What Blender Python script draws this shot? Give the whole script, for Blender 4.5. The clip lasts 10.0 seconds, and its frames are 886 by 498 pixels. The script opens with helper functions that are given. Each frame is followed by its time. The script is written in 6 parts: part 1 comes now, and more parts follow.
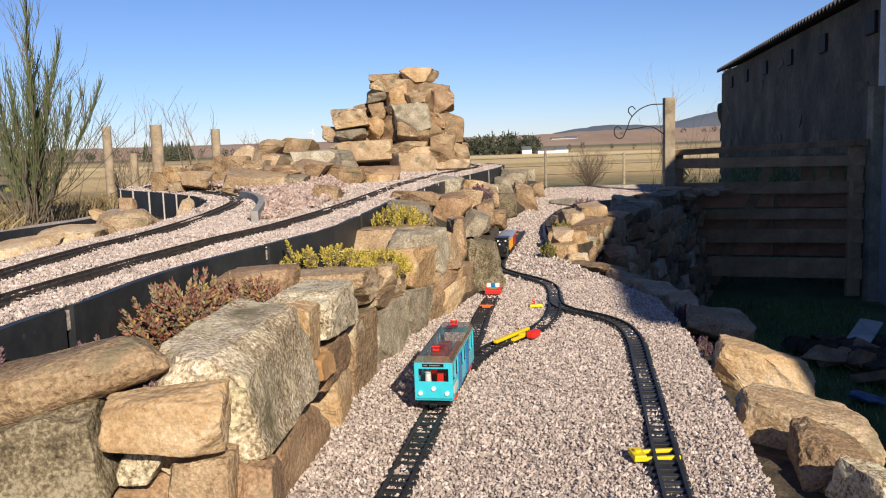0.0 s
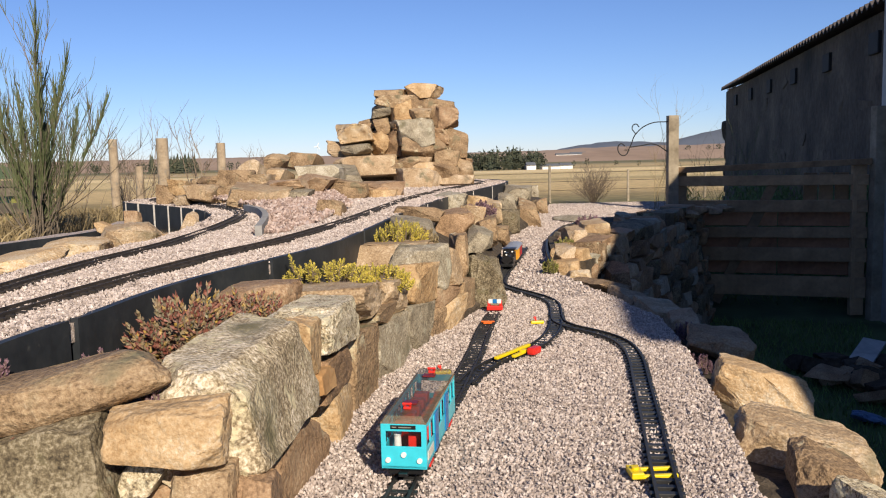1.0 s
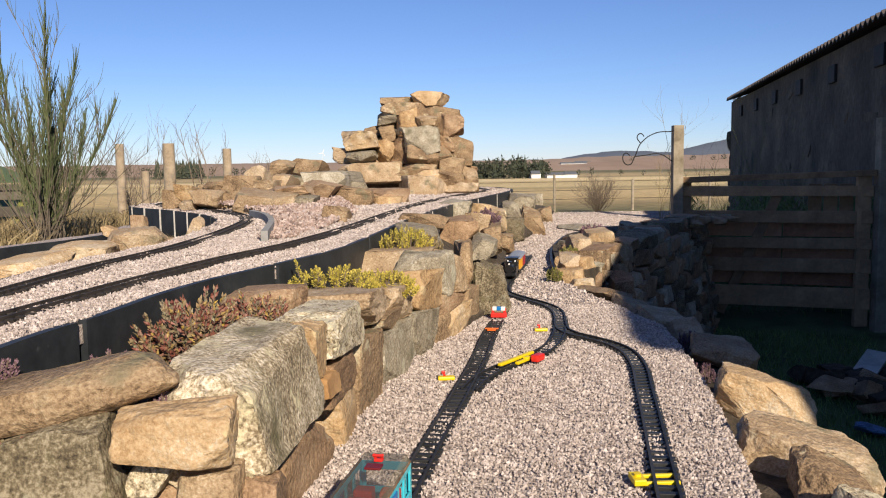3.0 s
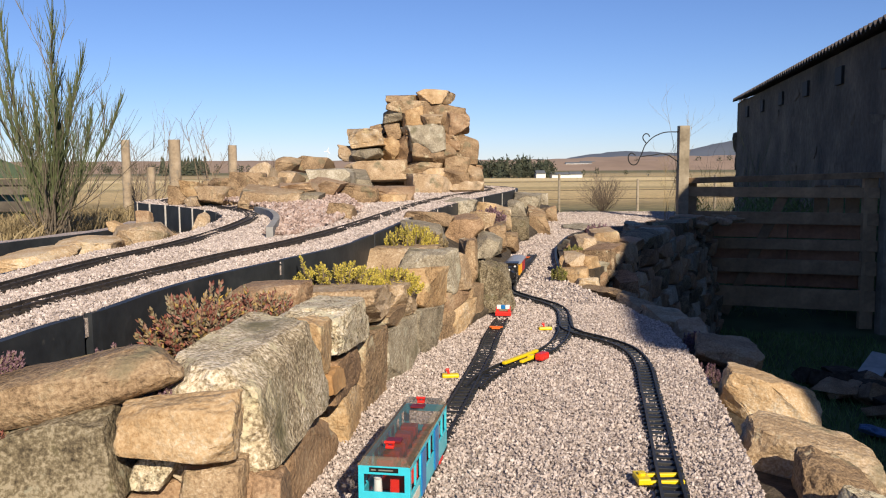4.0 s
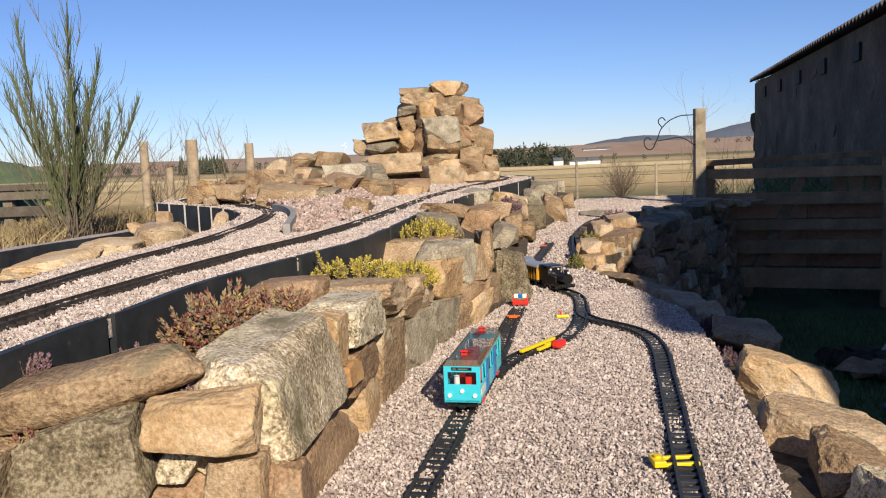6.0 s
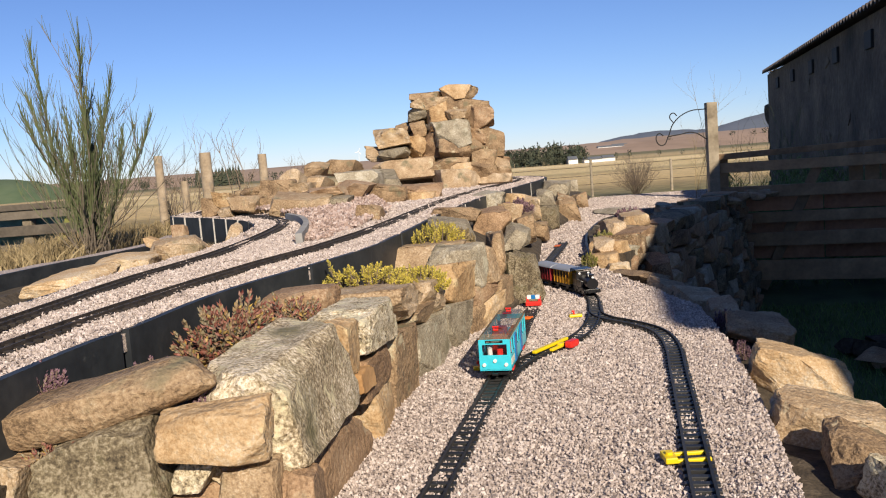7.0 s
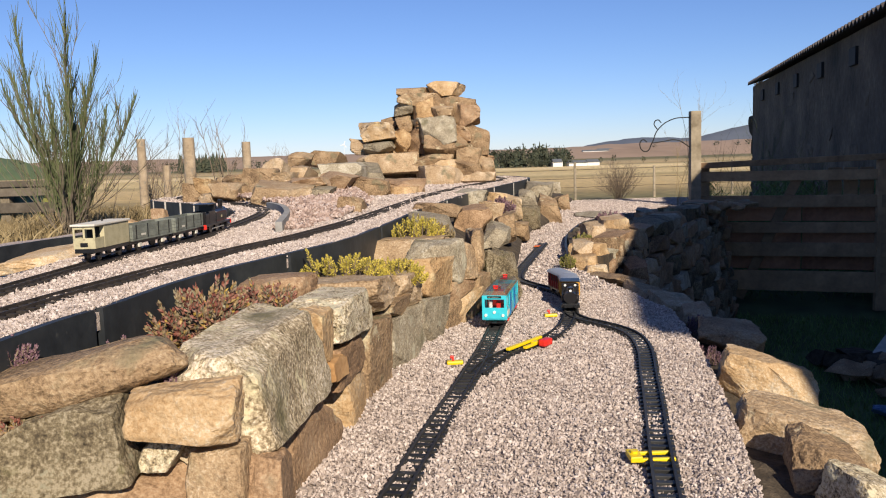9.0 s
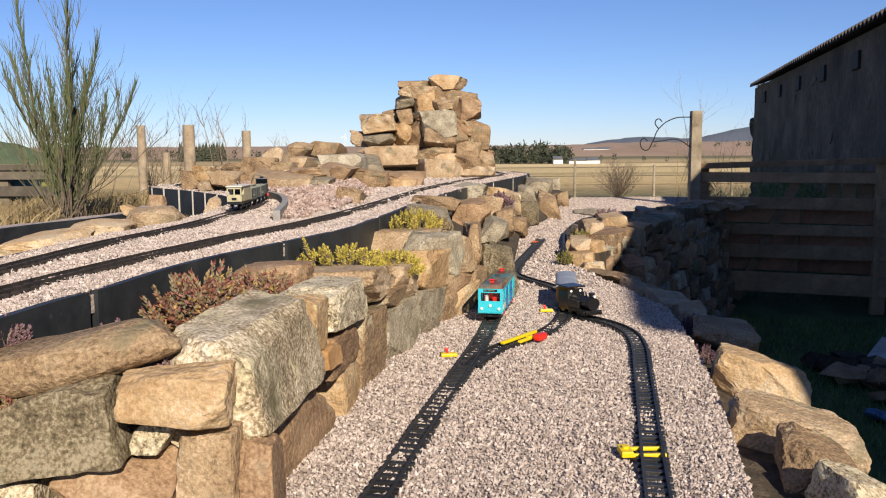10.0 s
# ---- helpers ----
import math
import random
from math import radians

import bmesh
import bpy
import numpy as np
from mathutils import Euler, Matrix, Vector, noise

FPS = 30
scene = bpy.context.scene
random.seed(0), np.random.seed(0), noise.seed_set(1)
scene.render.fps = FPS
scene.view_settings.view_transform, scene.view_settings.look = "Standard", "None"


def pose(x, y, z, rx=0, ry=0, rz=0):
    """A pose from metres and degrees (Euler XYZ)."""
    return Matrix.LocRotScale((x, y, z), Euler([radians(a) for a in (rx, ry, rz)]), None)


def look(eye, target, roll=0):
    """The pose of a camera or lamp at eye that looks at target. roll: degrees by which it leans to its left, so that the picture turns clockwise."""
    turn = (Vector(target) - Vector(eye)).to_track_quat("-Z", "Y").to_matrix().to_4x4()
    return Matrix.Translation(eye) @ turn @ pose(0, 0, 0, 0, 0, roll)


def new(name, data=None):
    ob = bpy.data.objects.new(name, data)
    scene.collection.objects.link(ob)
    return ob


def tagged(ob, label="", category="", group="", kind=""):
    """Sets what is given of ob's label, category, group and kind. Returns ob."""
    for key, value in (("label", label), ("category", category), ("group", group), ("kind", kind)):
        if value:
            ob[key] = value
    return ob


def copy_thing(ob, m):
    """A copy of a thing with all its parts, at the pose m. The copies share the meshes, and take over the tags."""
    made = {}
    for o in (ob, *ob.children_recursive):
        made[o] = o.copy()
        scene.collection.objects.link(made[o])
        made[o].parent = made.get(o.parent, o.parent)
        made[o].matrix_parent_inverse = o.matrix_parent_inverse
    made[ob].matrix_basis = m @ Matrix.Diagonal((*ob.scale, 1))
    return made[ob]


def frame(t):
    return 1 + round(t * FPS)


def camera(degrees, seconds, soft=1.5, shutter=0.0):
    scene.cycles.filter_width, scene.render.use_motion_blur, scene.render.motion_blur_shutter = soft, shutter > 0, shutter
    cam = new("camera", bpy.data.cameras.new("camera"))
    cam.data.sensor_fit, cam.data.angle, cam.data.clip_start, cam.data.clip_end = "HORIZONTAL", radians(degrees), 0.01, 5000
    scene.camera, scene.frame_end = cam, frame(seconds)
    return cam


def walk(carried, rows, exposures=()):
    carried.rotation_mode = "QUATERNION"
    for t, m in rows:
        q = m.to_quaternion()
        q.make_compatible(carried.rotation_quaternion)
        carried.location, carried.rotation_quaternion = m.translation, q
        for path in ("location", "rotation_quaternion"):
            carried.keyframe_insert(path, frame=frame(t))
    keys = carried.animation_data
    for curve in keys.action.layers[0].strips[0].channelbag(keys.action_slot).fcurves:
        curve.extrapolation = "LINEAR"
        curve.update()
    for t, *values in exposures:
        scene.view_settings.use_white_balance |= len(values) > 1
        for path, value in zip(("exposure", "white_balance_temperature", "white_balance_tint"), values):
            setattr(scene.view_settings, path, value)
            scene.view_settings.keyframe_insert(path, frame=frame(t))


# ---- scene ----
cam = camera(55.5, 10.0, 1.1)
PATH = [
    (0, (-0.119, 0.038, 0.507), (-0.119, 2.021, 0.253), -1.9),
    (0.5, (-0.115, 0.027, 0.509), (-0.121, 2.011, 0.261), -1.7),
    (1, (-0.114, 0.024, 0.512), (-0.122, 2.012, 0.293), -1.4),
    (1.5, (-0.11, 0.015, 0.513), (-0.125, 2.006, 0.316), -1.6),
    (2, (-0.11, 0.013, 0.514), (-0.133, 2.004, 0.323), -1.5),
    (2.5, (-0.113, 0.012, 0.513), (-0.132, 2.003, 0.317), -1.2),
    (4, (-0.119, 0.014, 0.507), (-0.146, 2.003, 0.304), -0.4),
    (4.5, (-0.118, 0.01, 0.508), (-0.148, 1.999, 0.308), -0.3),
    (5, (-0.114, 0.006, 0.511), (-0.14, 1.995, 0.307), -0.7),
    (6.5, (-0.098, -0.016, 0.511), (-0.204, 1.968, 0.284), -3.4),
    (7, (-0.086, -0.022, 0.515), (-0.201, 1.963, 0.301), -4.4),
    (7.5, (-0.079, -0.022, 0.518), (-0.149, 1.966, 0.313), -4.1),
    (8, (-0.082, -0.024, 0.513), (-0.129, 1.964, 0.299), -3.2),
    (8.5, (-0.079, -0.032, 0.512), (-0.138, 1.954, 0.289), -2.6),
    (9, (-0.079, -0.034, 0.509), (-0.15, 1.952, 0.286), -1.8),
    (9.5, (-0.078, -0.03, 0.506), (-0.148, 1.956, 0.282), -1.1),
    (10, (-0.076, -0.034, 0.503), (-0.143, 1.951, 0.267), -0.4),
]
walk(cam, [(t, look(eye, target, roll)) for t, eye, target, roll in PATH], [(0, 0.36), (10, 0.36)])

# ---- light ----
SUN_ELEV, SUN_SIDE = 29.0, 19.0   # degrees up, and to the right of straight behind the camera
world = bpy.data.worlds.new("sky")
scene.world = world
world.use_nodes = True
wn = world.node_tree.nodes
sky = wn.new("ShaderNodeTexSky")
sky.sky_type, sky.sun_disc = "NISHITA", False
sky.sun_elevation, sky.sun_rotation = radians(SUN_ELEV), radians(180 - SUN_SIDE)
sky.air_density, sky.dust_density, sky.ozone_density = 0.85, 0.0, 5.5
tint = wn.new("ShaderNodeMix")
tint.data_type, tint.blend_type = "RGBA", "MULTIPLY"
tint.inputs[0].default_value, tint.inputs[7].default_value = 1.0, (0.95, 0.95, 1.15, 1)   # clear spring air
world.node_tree.links.new(sky.outputs[0], tint.inputs[6])
world.node_tree.links.new(tint.outputs[2], wn["Background"].inputs[0])
wn["Background"].inputs[1].default_value = 0.074
sun = new("sun", bpy.data.lights.new("sun", "SUN"))
sun.data.energy, sun.data.angle, sun.data.color = 5.0, radians(0.55), (1.0, 0.87, 0.69)
sx_, sy_ = math.sin(radians(SUN_SIDE)), -math.cos(radians(SUN_SIDE))
sun.matrix_world = look((20 * sx_, 20 * sy_, 20 * math.tan(radians(SUN_ELEV))), (0, 0, 0))


# ---- materials ----
def material(name, stops, scale=20.0, rough=0.85, metal=0.0, bump=0.3, bump_scale=None, fine=6.0, by="", spread=0.0, detail=8.0, depth=0.004, speck=None, grain=0.0, crust=None):
    """Noise at two scales through a colour ramp; by: 'object' or 'island' shifts the ramp piece by piece; speck: (colour, scale, cover)."""
    m = bpy.data.materials.new(name)
    m.use_nodes = True
    n, l = m.node_tree.nodes, m.node_tree.links
    b = n["Principled BSDF"]
    b.inputs["Roughness"].default_value, b.inputs["Metallic"].default_value = rough, metal
    co = n.new("ShaderNodeTexCoord")
    a = n.new("ShaderNodeTexNoise")
    a.inputs["Scale"].default_value, a.inputs["Detail"].default_value = scale, detail
    f = n.new("ShaderNodeTexNoise")
    f.inputs["Scale"].default_value, f.inputs["Detail"].default_value = scale * fine, 6.0
    for t in (a, f):
        l.new(co.outputs["Object"], t.inputs["Vector"])
    mix = n.new("ShaderNodeMath")
    mix.operation = "MULTIPLY_ADD"
    l.new(f.outputs["Fac"], mix.inputs[0])
    mix.inputs[1].default_value = 0.45
    l.new(a.outputs["Fac"], mix.inputs[2])
    if grain:
        g = n.new("ShaderNodeTexNoise")
        g.inputs["Scale"].default_value, g.inputs["Detail"].default_value, g.inputs["Roughness"].default_value = 190.0, 4.0, 0.7
        l.new(co.outputs["Object"], g.inputs["Vector"])
        off = n.new("ShaderNodeMath")
        off.operation = "SUBTRACT"
        l.new(g.outputs["Fac"], off.inputs[0])
        off.inputs[1].default_value = 0.5
        mg = n.new("ShaderNodeMath")
        mg.operation = "MULTIPLY_ADD"
        l.new(off.outputs[0], mg.inputs[0])
        mg.inputs[1].default_value = grain
        l.new(mix.outputs[0], mg.inputs[2])
        mix = mg
    fac = mix
    if by:
        src = n.new("ShaderNodeObjectInfo") if by == "object" else n.new("ShaderNodeNewGeometry")
        add = n.new("ShaderNodeMath")
        add.operation = "MULTIPLY_ADD"
        l.new(src.outputs["Random" if by == "object" else "Random Per Island"], add.inputs[0])
        add.inputs[1].default_value = spread
        l.new(mix.outputs[0], add.inputs[2])
        fac = add
    lo = 0.42 if not by else 0.42 + 0.2 * spread
    hi = 1.0 if not by else 0.95 + 0.85 * spread
    mr = n.new("ShaderNodeMapRange")
    mr.inputs[1].default_value, mr.inputs[2].default_value = lo, hi
    l.new(fac.outputs[0], mr.inputs[0])
    ramp = n.new("ShaderNodeValToRGB")
    el = ramp.color_ramp.elements
    while len(el) < len(stops):
        el.new(0.5)
    for i, c in enumerate(stops):
        el[i].position, el[i].color = i / (len(stops) - 1), (*c, 1)
    l.new(mr.outputs[0], ramp.inputs[0])
    out = ramp.outputs[0]
    if speck:
        s = n.new("ShaderNodeTexNoise")
        s.inputs["Scale"].default_value, s.inputs["Detail"].default_value = speck[1], 5.0
        l.new(co.outputs["Object"], s.inputs["Vector"])
        r = n.new("ShaderNodeMapRange")
        r.inputs[1].default_value, r.inputs[2].default_value = 1 - speck[2], 1 - speck[2] + 0.16
        l.new(s.outputs["Fac"], r.inputs[0])
        mc = n.new("ShaderNodeMix")
        mc.data_type = "RGBA"
        l.new(r.outputs[0], mc.inputs[0])
        l.new(out, mc.inputs[6])
        mc.inputs[7].default_value = (*speck[0], 1)
        out = mc.outputs[2]
    if crust:
        s = n.new("ShaderNodeTexNoise")
        s.inputs["Scale"].default_value, s.inputs["Detail"].default_value, s.inputs["Roughness"].default_value = crust[1], 9.0, 0.68
        s.noise_dimensions = "4D"
        s.inputs["W"].default_value = 3.7
        l.new(co.outputs["Object"], s.inputs["Vector"])
        r = n.new("ShaderNodeMapRange")
        r.inputs[1].default_value, r.inputs[2].default_value = 1 - crust[2], 1 - crust[2] + 0.05
        l.new(s.outputs["Fac"], r.inputs[0])
        mc = n.new("ShaderNodeMix")
        mc.data_type = "RGBA"
        l.new(r.outputs[0], mc.inputs[0])
        l.new(out, mc.inputs[6])
        mc.inputs[7].default_value = (*crust[0], 1)
        out = mc.outputs[2]
    l.new(out, b.inputs["Base Color"])
    if bump:
        bp = n.new("ShaderNodeBump")
        bp.inputs["Strength"].default_value, bp.inputs["Distance"].default_value = bump, depth
        if bump_scale:
            q = n.new("ShaderNodeTexNoise")
            q.inputs["Scale"].default_value, q.inputs["Detail"].default_value = bump_scale, 9.0
            l.new(co.outputs["Object"], q.inputs["Vector"])
            l.new(q.outputs["Fac"], bp.inputs["Height"])
        else:
            l.new(mix.outputs[0], bp.inputs["Height"])
        l.new(bp.outputs[0], b.inputs["Normal"])
    return m


def glass(name, tint, rough=0.05, clear=0.6):
    m = bpy.data.materials.new(name)
    m.use_nodes = True
    n, l = m.node_tree.nodes, m.node_tree.links
    b = n["Principled BSDF"]
    b.inputs["Base Color"].default_value = (*tint, 1)
    b.inputs["Roughness"].default_value, b.inputs["Transmission Weight"].default_value, b.inputs["IOR"].default_value = rough, clear, 1.3
    return m


def plastic(name, c, rough=0.35, bump=0.04):
    d = tuple(v * 0.82 for v in c)
    return material(name, [d, c], 60, rough, 0.0, bump)


TAN = material("tan_sandstone", [(0.104, 0.065, 0.036), (0.273, 0.183, 0.104), (0.392, 0.281, 0.169), (0.566, 0.451, 0.325)], 9, .88, bump=.6, bump_scale=95, by="object", spread=.45, depth=.013, speck=((.17, .15, .09), 14, .42), grain=1.44, crust=((.50, .43, .29), 11, .42))
ORANGE_STONE = material("orange_stone", [(.30, .16, .06), (.46, .27, .12), (.55, .36, .18)], 14, .9, bump=.5, bump_scale=90)
OCHRE = material("ochre_sandstone", [(0.164, 0.094, 0.043), (0.387, 0.249, 0.122), (0.493, 0.349, 0.201), (0.61, 0.512, 0.374)], 8, .88, bump=.6, bump_scale=85, by="object", spread=.35, depth=.012, speck=((.22, .13, .06), 12, .38), grain=1.12, crust=((.55, .42, .24), 10, .40))
GREY = material("grey_stone", [(0.098, 0.081, 0.057), (0.23, 0.19, 0.132), (0.333, 0.287, 0.207), (0.506, 0.46, 0.368)], 10, .9, bump=.6, bump_scale=110, by="object", spread=.35, depth=.008, speck=((.13, .115, .065), 13, .42), grain=1.60, crust=((.40, .37, .28), 13, .42))
BROWN = material("brown_stone", [(0.103, 0.06, 0.032), (0.228, 0.142, 0.08), (0.353, 0.229, 0.133), (0.456, 0.338, 0.223)], 10, .9, bump=.6, bump_scale=90, by="object", spread=.35, depth=.007, speck=((.32, .26, .17), 16, .38), grain=1.44, crust=((.37, .30, .20), 12, .40))
GRANITE = material("pale_granite", [(0.099, 0.077, 0.05), (0.363, 0.292, 0.182), (0.572, 0.484, 0.341), (0.704, 0.638, 0.517)], 38, .9, bump=.6, bump_scale=150, by="object", spread=.25, depth=.010, speck=((.10, .085, .055), 75, .42), grain=2.24, crust=((.60, .54, .38), 26, .47))
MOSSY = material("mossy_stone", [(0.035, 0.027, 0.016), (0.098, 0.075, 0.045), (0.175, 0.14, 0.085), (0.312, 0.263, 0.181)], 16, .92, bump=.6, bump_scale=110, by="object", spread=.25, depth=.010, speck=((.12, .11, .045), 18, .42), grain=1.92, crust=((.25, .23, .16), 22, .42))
BOULDER = material("lichen_boulder", [(0.172, 0.129, 0.075), (0.35, 0.279, 0.18), (0.528, 0.442, 0.307), (0.766, 0.666, 0.532)], 13, .9, bump=.6, bump_scale=150, depth=.008, speck=((.16, .14, .075), 9, .47), grain=2.08, crust=((.56, .49, .32), 15, .46))
PEBBLE = material("pink_gravel", [(.22, .18, .16), (.40, .33, .295), (.53, .45, .41), (.68, .60, .56)], 30, .85, bump=.2, by="island", spread=1.0)
PEBBLE_FLOOR = material("gravel_bed", [(.17, .135, .118), (.35, .285, .25), (.49, .415, .375), (.64, .56, .52)], 130, .9, bump=1.0, depth=.006, fine=3)
ROUGH_PEBBLE = material("pink_rubble", [(0.158, 0.111, 0.093), (0.334, 0.238, 0.2), (0.458, 0.348, 0.306), (0.581, 0.484, 0.442)], 25, .88, bump=.4, by="island", spread=.9)
EARTH = material("dark_soil", [(.02, .015, .01), (.06, .045, .03), (.11, .085, .06)], 30, .95, bump=.9, depth=.01)
EDGING = material("black_edging", [(.010, .012, .015), (.022, .026, .031), (.040, .044, .048)], 14, .55, bump=.35, bump_scale=30, speck=((.10, .10, .095), 40, .30))
EDGE_JOINT = material("pale_joint", [(.35, .33, .30), (.55, .53, .50)], 60, .9)
RAIL_DARK = material("weathered_rail", [(.012, .010, .009), (.035, .028, .024), (.07, .055, .045)], 60, .6, bump=.2)
SLEEPER_DARK = material("dark_sleeper", [(.010, .008, .007), (.026, .020, .016), (.05, .04, .032)], 50, .75, by="object", spread=.4)
TOY_TRACK = material("black_toy_track", [(.010, .010, .010), (.022, .022, .022), (.040, .039, .039)], 40, .55, bump=.1, by="object", spread=.5)
TOY_SLEEPER = material("toy_sleeper", [(.008, .008, .008), (.018, .018, .018), (.034, .034, .034)], 40, .5, bump=.1, by="object", spread=.7)
OLD_WOOD = material("weathered_wood", [(0.095, 0.076, 0.051), (0.2, 0.162, 0.111), (0.304, 0.255, 0.183), (0.42, 0.353, 0.264)], 7, .9, bump=.5, bump_scale=40, by="object", spread=.4)
FENCE_WOOD = material("brown_fence_wood", [(.05, .04, .03), (.11, .09, .068), (.18, .15, .115)], 7, .9, bump=.5, bump_scale=40, by="object", spread=.4)
GATE_WOOD = material("dark_gate_wood", [(0.114, 0.071, 0.039), (0.255, 0.161, 0.089), (0.432, 0.277, 0.156)], 7, .9, bump=.5, bump_scale=40, by="object", spread=.5)
POST_WOOD = material("pale_post_wood", [(.17, .125, .08), (.34, .265, .18), (.46, .37, .265)], 12, .9, bump=.5, bump_scale=50, speck=((.2, .18, .15), 26, .42))
RED_BOARD = material("reddish_board", [(0.162, 0.072, 0.043), (0.36, 0.177, 0.1), (0.54, 0.29, 0.172)], 6, .9, bump=.5, bump_scale=40, by="object", spread=.4)
TEAL_BOARD = material("teal_board", [(.05, .10, .08), (.11, .19, .155), (.30, .40, .36)], 2.5, .8, bump=.3)
IRON = material("black_iron", [(.012, .012, .012), (.03, .028, .026)], 40, .6, .5)
BARN_WALL = material("dark_harled_wall", [(0.036, 0.027, 0.021), (0.076, 0.057, 0.041), (0.127, 0.095, 0.067), (0.209, 0.151, 0.108)], 1.6, .95, bump=.8, bump_scale=9, depth=.03, fine=9, speck=((.014, .013, .012), 1.1, .42))
BARN_ROOF = material("rusty_corrugated_sheet", [(.06, .05, .045), (.12, .10, .09), (.17, .14, .12)], 2, .8, .2)
CONCRETE = material("grey_kerb", [(.20, .195, .185), (.29, .28, .265), (.36, .35, .33)], 8, .92, bump=.5, bump_scale=60)
# lightened so the house wall bounces more light into its own shade
HOUSE_WALL = material("grey_render", [(0.304, 0.294, 0.285), (0.456, 0.446, 0.427), (0.57, 0.551, 0.532)], 4, .92, bump=.5, bump_scale=60)
GRASS_BLADE = material("lawn_blades", [(0.056, 0.105, 0.026), (0.126, 0.21, 0.058), (0.224, 0.322, 0.104)], 4, .85, by="island", spread=.8, bump=0)
STRAW = material("dry_grass", [(0.136, 0.098, 0.048), (0.255, 0.193, 0.096), (0.357, 0.279, 0.152)], 6, .9, by="island", spread=.9, bump=0)
BARK = material("grey_bark", [(.05, .04, .03), (.12, .095, .07), (.18, .15, .115)], 25, .9)
TWIG = material("brown_twigs", [(.07, .05, .035), (.15, .11, .08), (.22, .17, .12)], 12, .9, by="island", spread=.6, bump=0)
BROOM = material("broom_shoots", [(0.032, 0.043, 0.014), (0.061, 0.081, 0.027), (0.093, 0.113, 0.044), (0.121, 0.119, 0.054)], 8, .8, by="island", spread=.9, bump=0)
SEDUM_YELLOW = material("yellow_sedum", [(.16, .13, .025), (.33, .28, .045), (.52, .43, .07), (.58, .44, .08)], 20, .6, by="island", spread=.8, bump=0)
SEDUM_RED = material("red_green_sedum", [(.12, .035, .028), (.24, .085, .060), (.24, .12, .085), (.20, .19, .12), (.28, .19, .10), (.42, .28, .06)], 12, .6, by="island", spread=1.1, bump=0)
SEDUM_PURPLE = material("purple_sedum", [(.06, .03, .045), (.16, .085, .11), (.26, .16, .19)], 20, .6, by="island", spread=.8, bump=0)
MOSS = material("green_moss", [(.07, .07, .015), (.17, .17, .035), (.30, .27, .07)], 20, .9, by="island", spread=.8, bump=0)
CONIFER = material("far_conifer", [(.022, .030, .020), (.040, .050, .030), (.075, .075, .045)], .6, .95, by="island", spread=.6, bump=0)
WHITE_WALL = material("white_farm_wall", [(.6, .6, .58), (.8, .8, .78)], .5, .9)
SLATE = material("slate_roof", [(.10, .11, .12), (.18, .19, .2)], .5, .8)
DEBRIS = material("pale_scrap", [(.25, .25, .24), (.45, .45, .43), (.6, .6, .58)], 5, .7)
BLUE_SCRAP = plastic("blue_scrap", (.12, .22, .42), .5)
TRAM_BLUE = plastic("turquoise_plastic", (.05, .58, .72), .30)
DOOR_BLUE = plastic("blue_plastic", (.01, .17, .47), .35)
RED = plastic("red_plastic", (.72, .03, .02), .4)
ORANGE = plastic("orange_plastic", (.80, .16, .02), .4)
YELLOW = plastic("yellow_plastic", (.85, .62, .01), .4)
WHITE = plastic("white_plastic", (.80, .80, .78), .45)
BLACK = plastic("black_plastic", (.012, .012, .013), .35)
LOCO_BLACK = plastic("black_enamel", (.014, .013, .014), .3)
MAROON = plastic("maroon_lining", (.16, .012, .015), .4)
WAGON_YELLOW = plastic("ochre_coach_paint", (.62, .30, .02), .45)
WAGON_RED = plastic("red_coach_paint", (.30, .02, .025), .45)
ROOF_GREY = plastic("grey_roof", (.30, .32, .36), .45)
WAGON_GREY = material("grey_green_planks", [(.10, .11, .095), (.17, .185, .16), (.24, .26, .225)], 40, .8, bump=.3)
VAN_BEIGE = material("beige_van_paint", [(0.34, 0.301, 0.184), (0.46, 0.417, 0.264), (0.52, 0.475, 0.312)], 30, .7, bump=.1)
VAN_ROOF = material("pale_van_roof", [(.55, .52, .45), (.70, .67, .60)], 30, .8)
# flat near-black that paints the shade inside openings left solid
DARK = plastic("painted_opening_shade", (.02, .02, .02), .8)
TRAM_ROOF = glass("smoked_roof_plastic", (.30, .26, .19), .12, 0.0)
TRAM_ROOF.node_tree.nodes["Principled BSDF"].inputs["Alpha"].default_value = .5
PANE = glass("window_pane", (.02, .02, .02), .04, 0.0)
PANE.node_tree.nodes["Principled BSDF"].inputs["Alpha"].default_value = .12


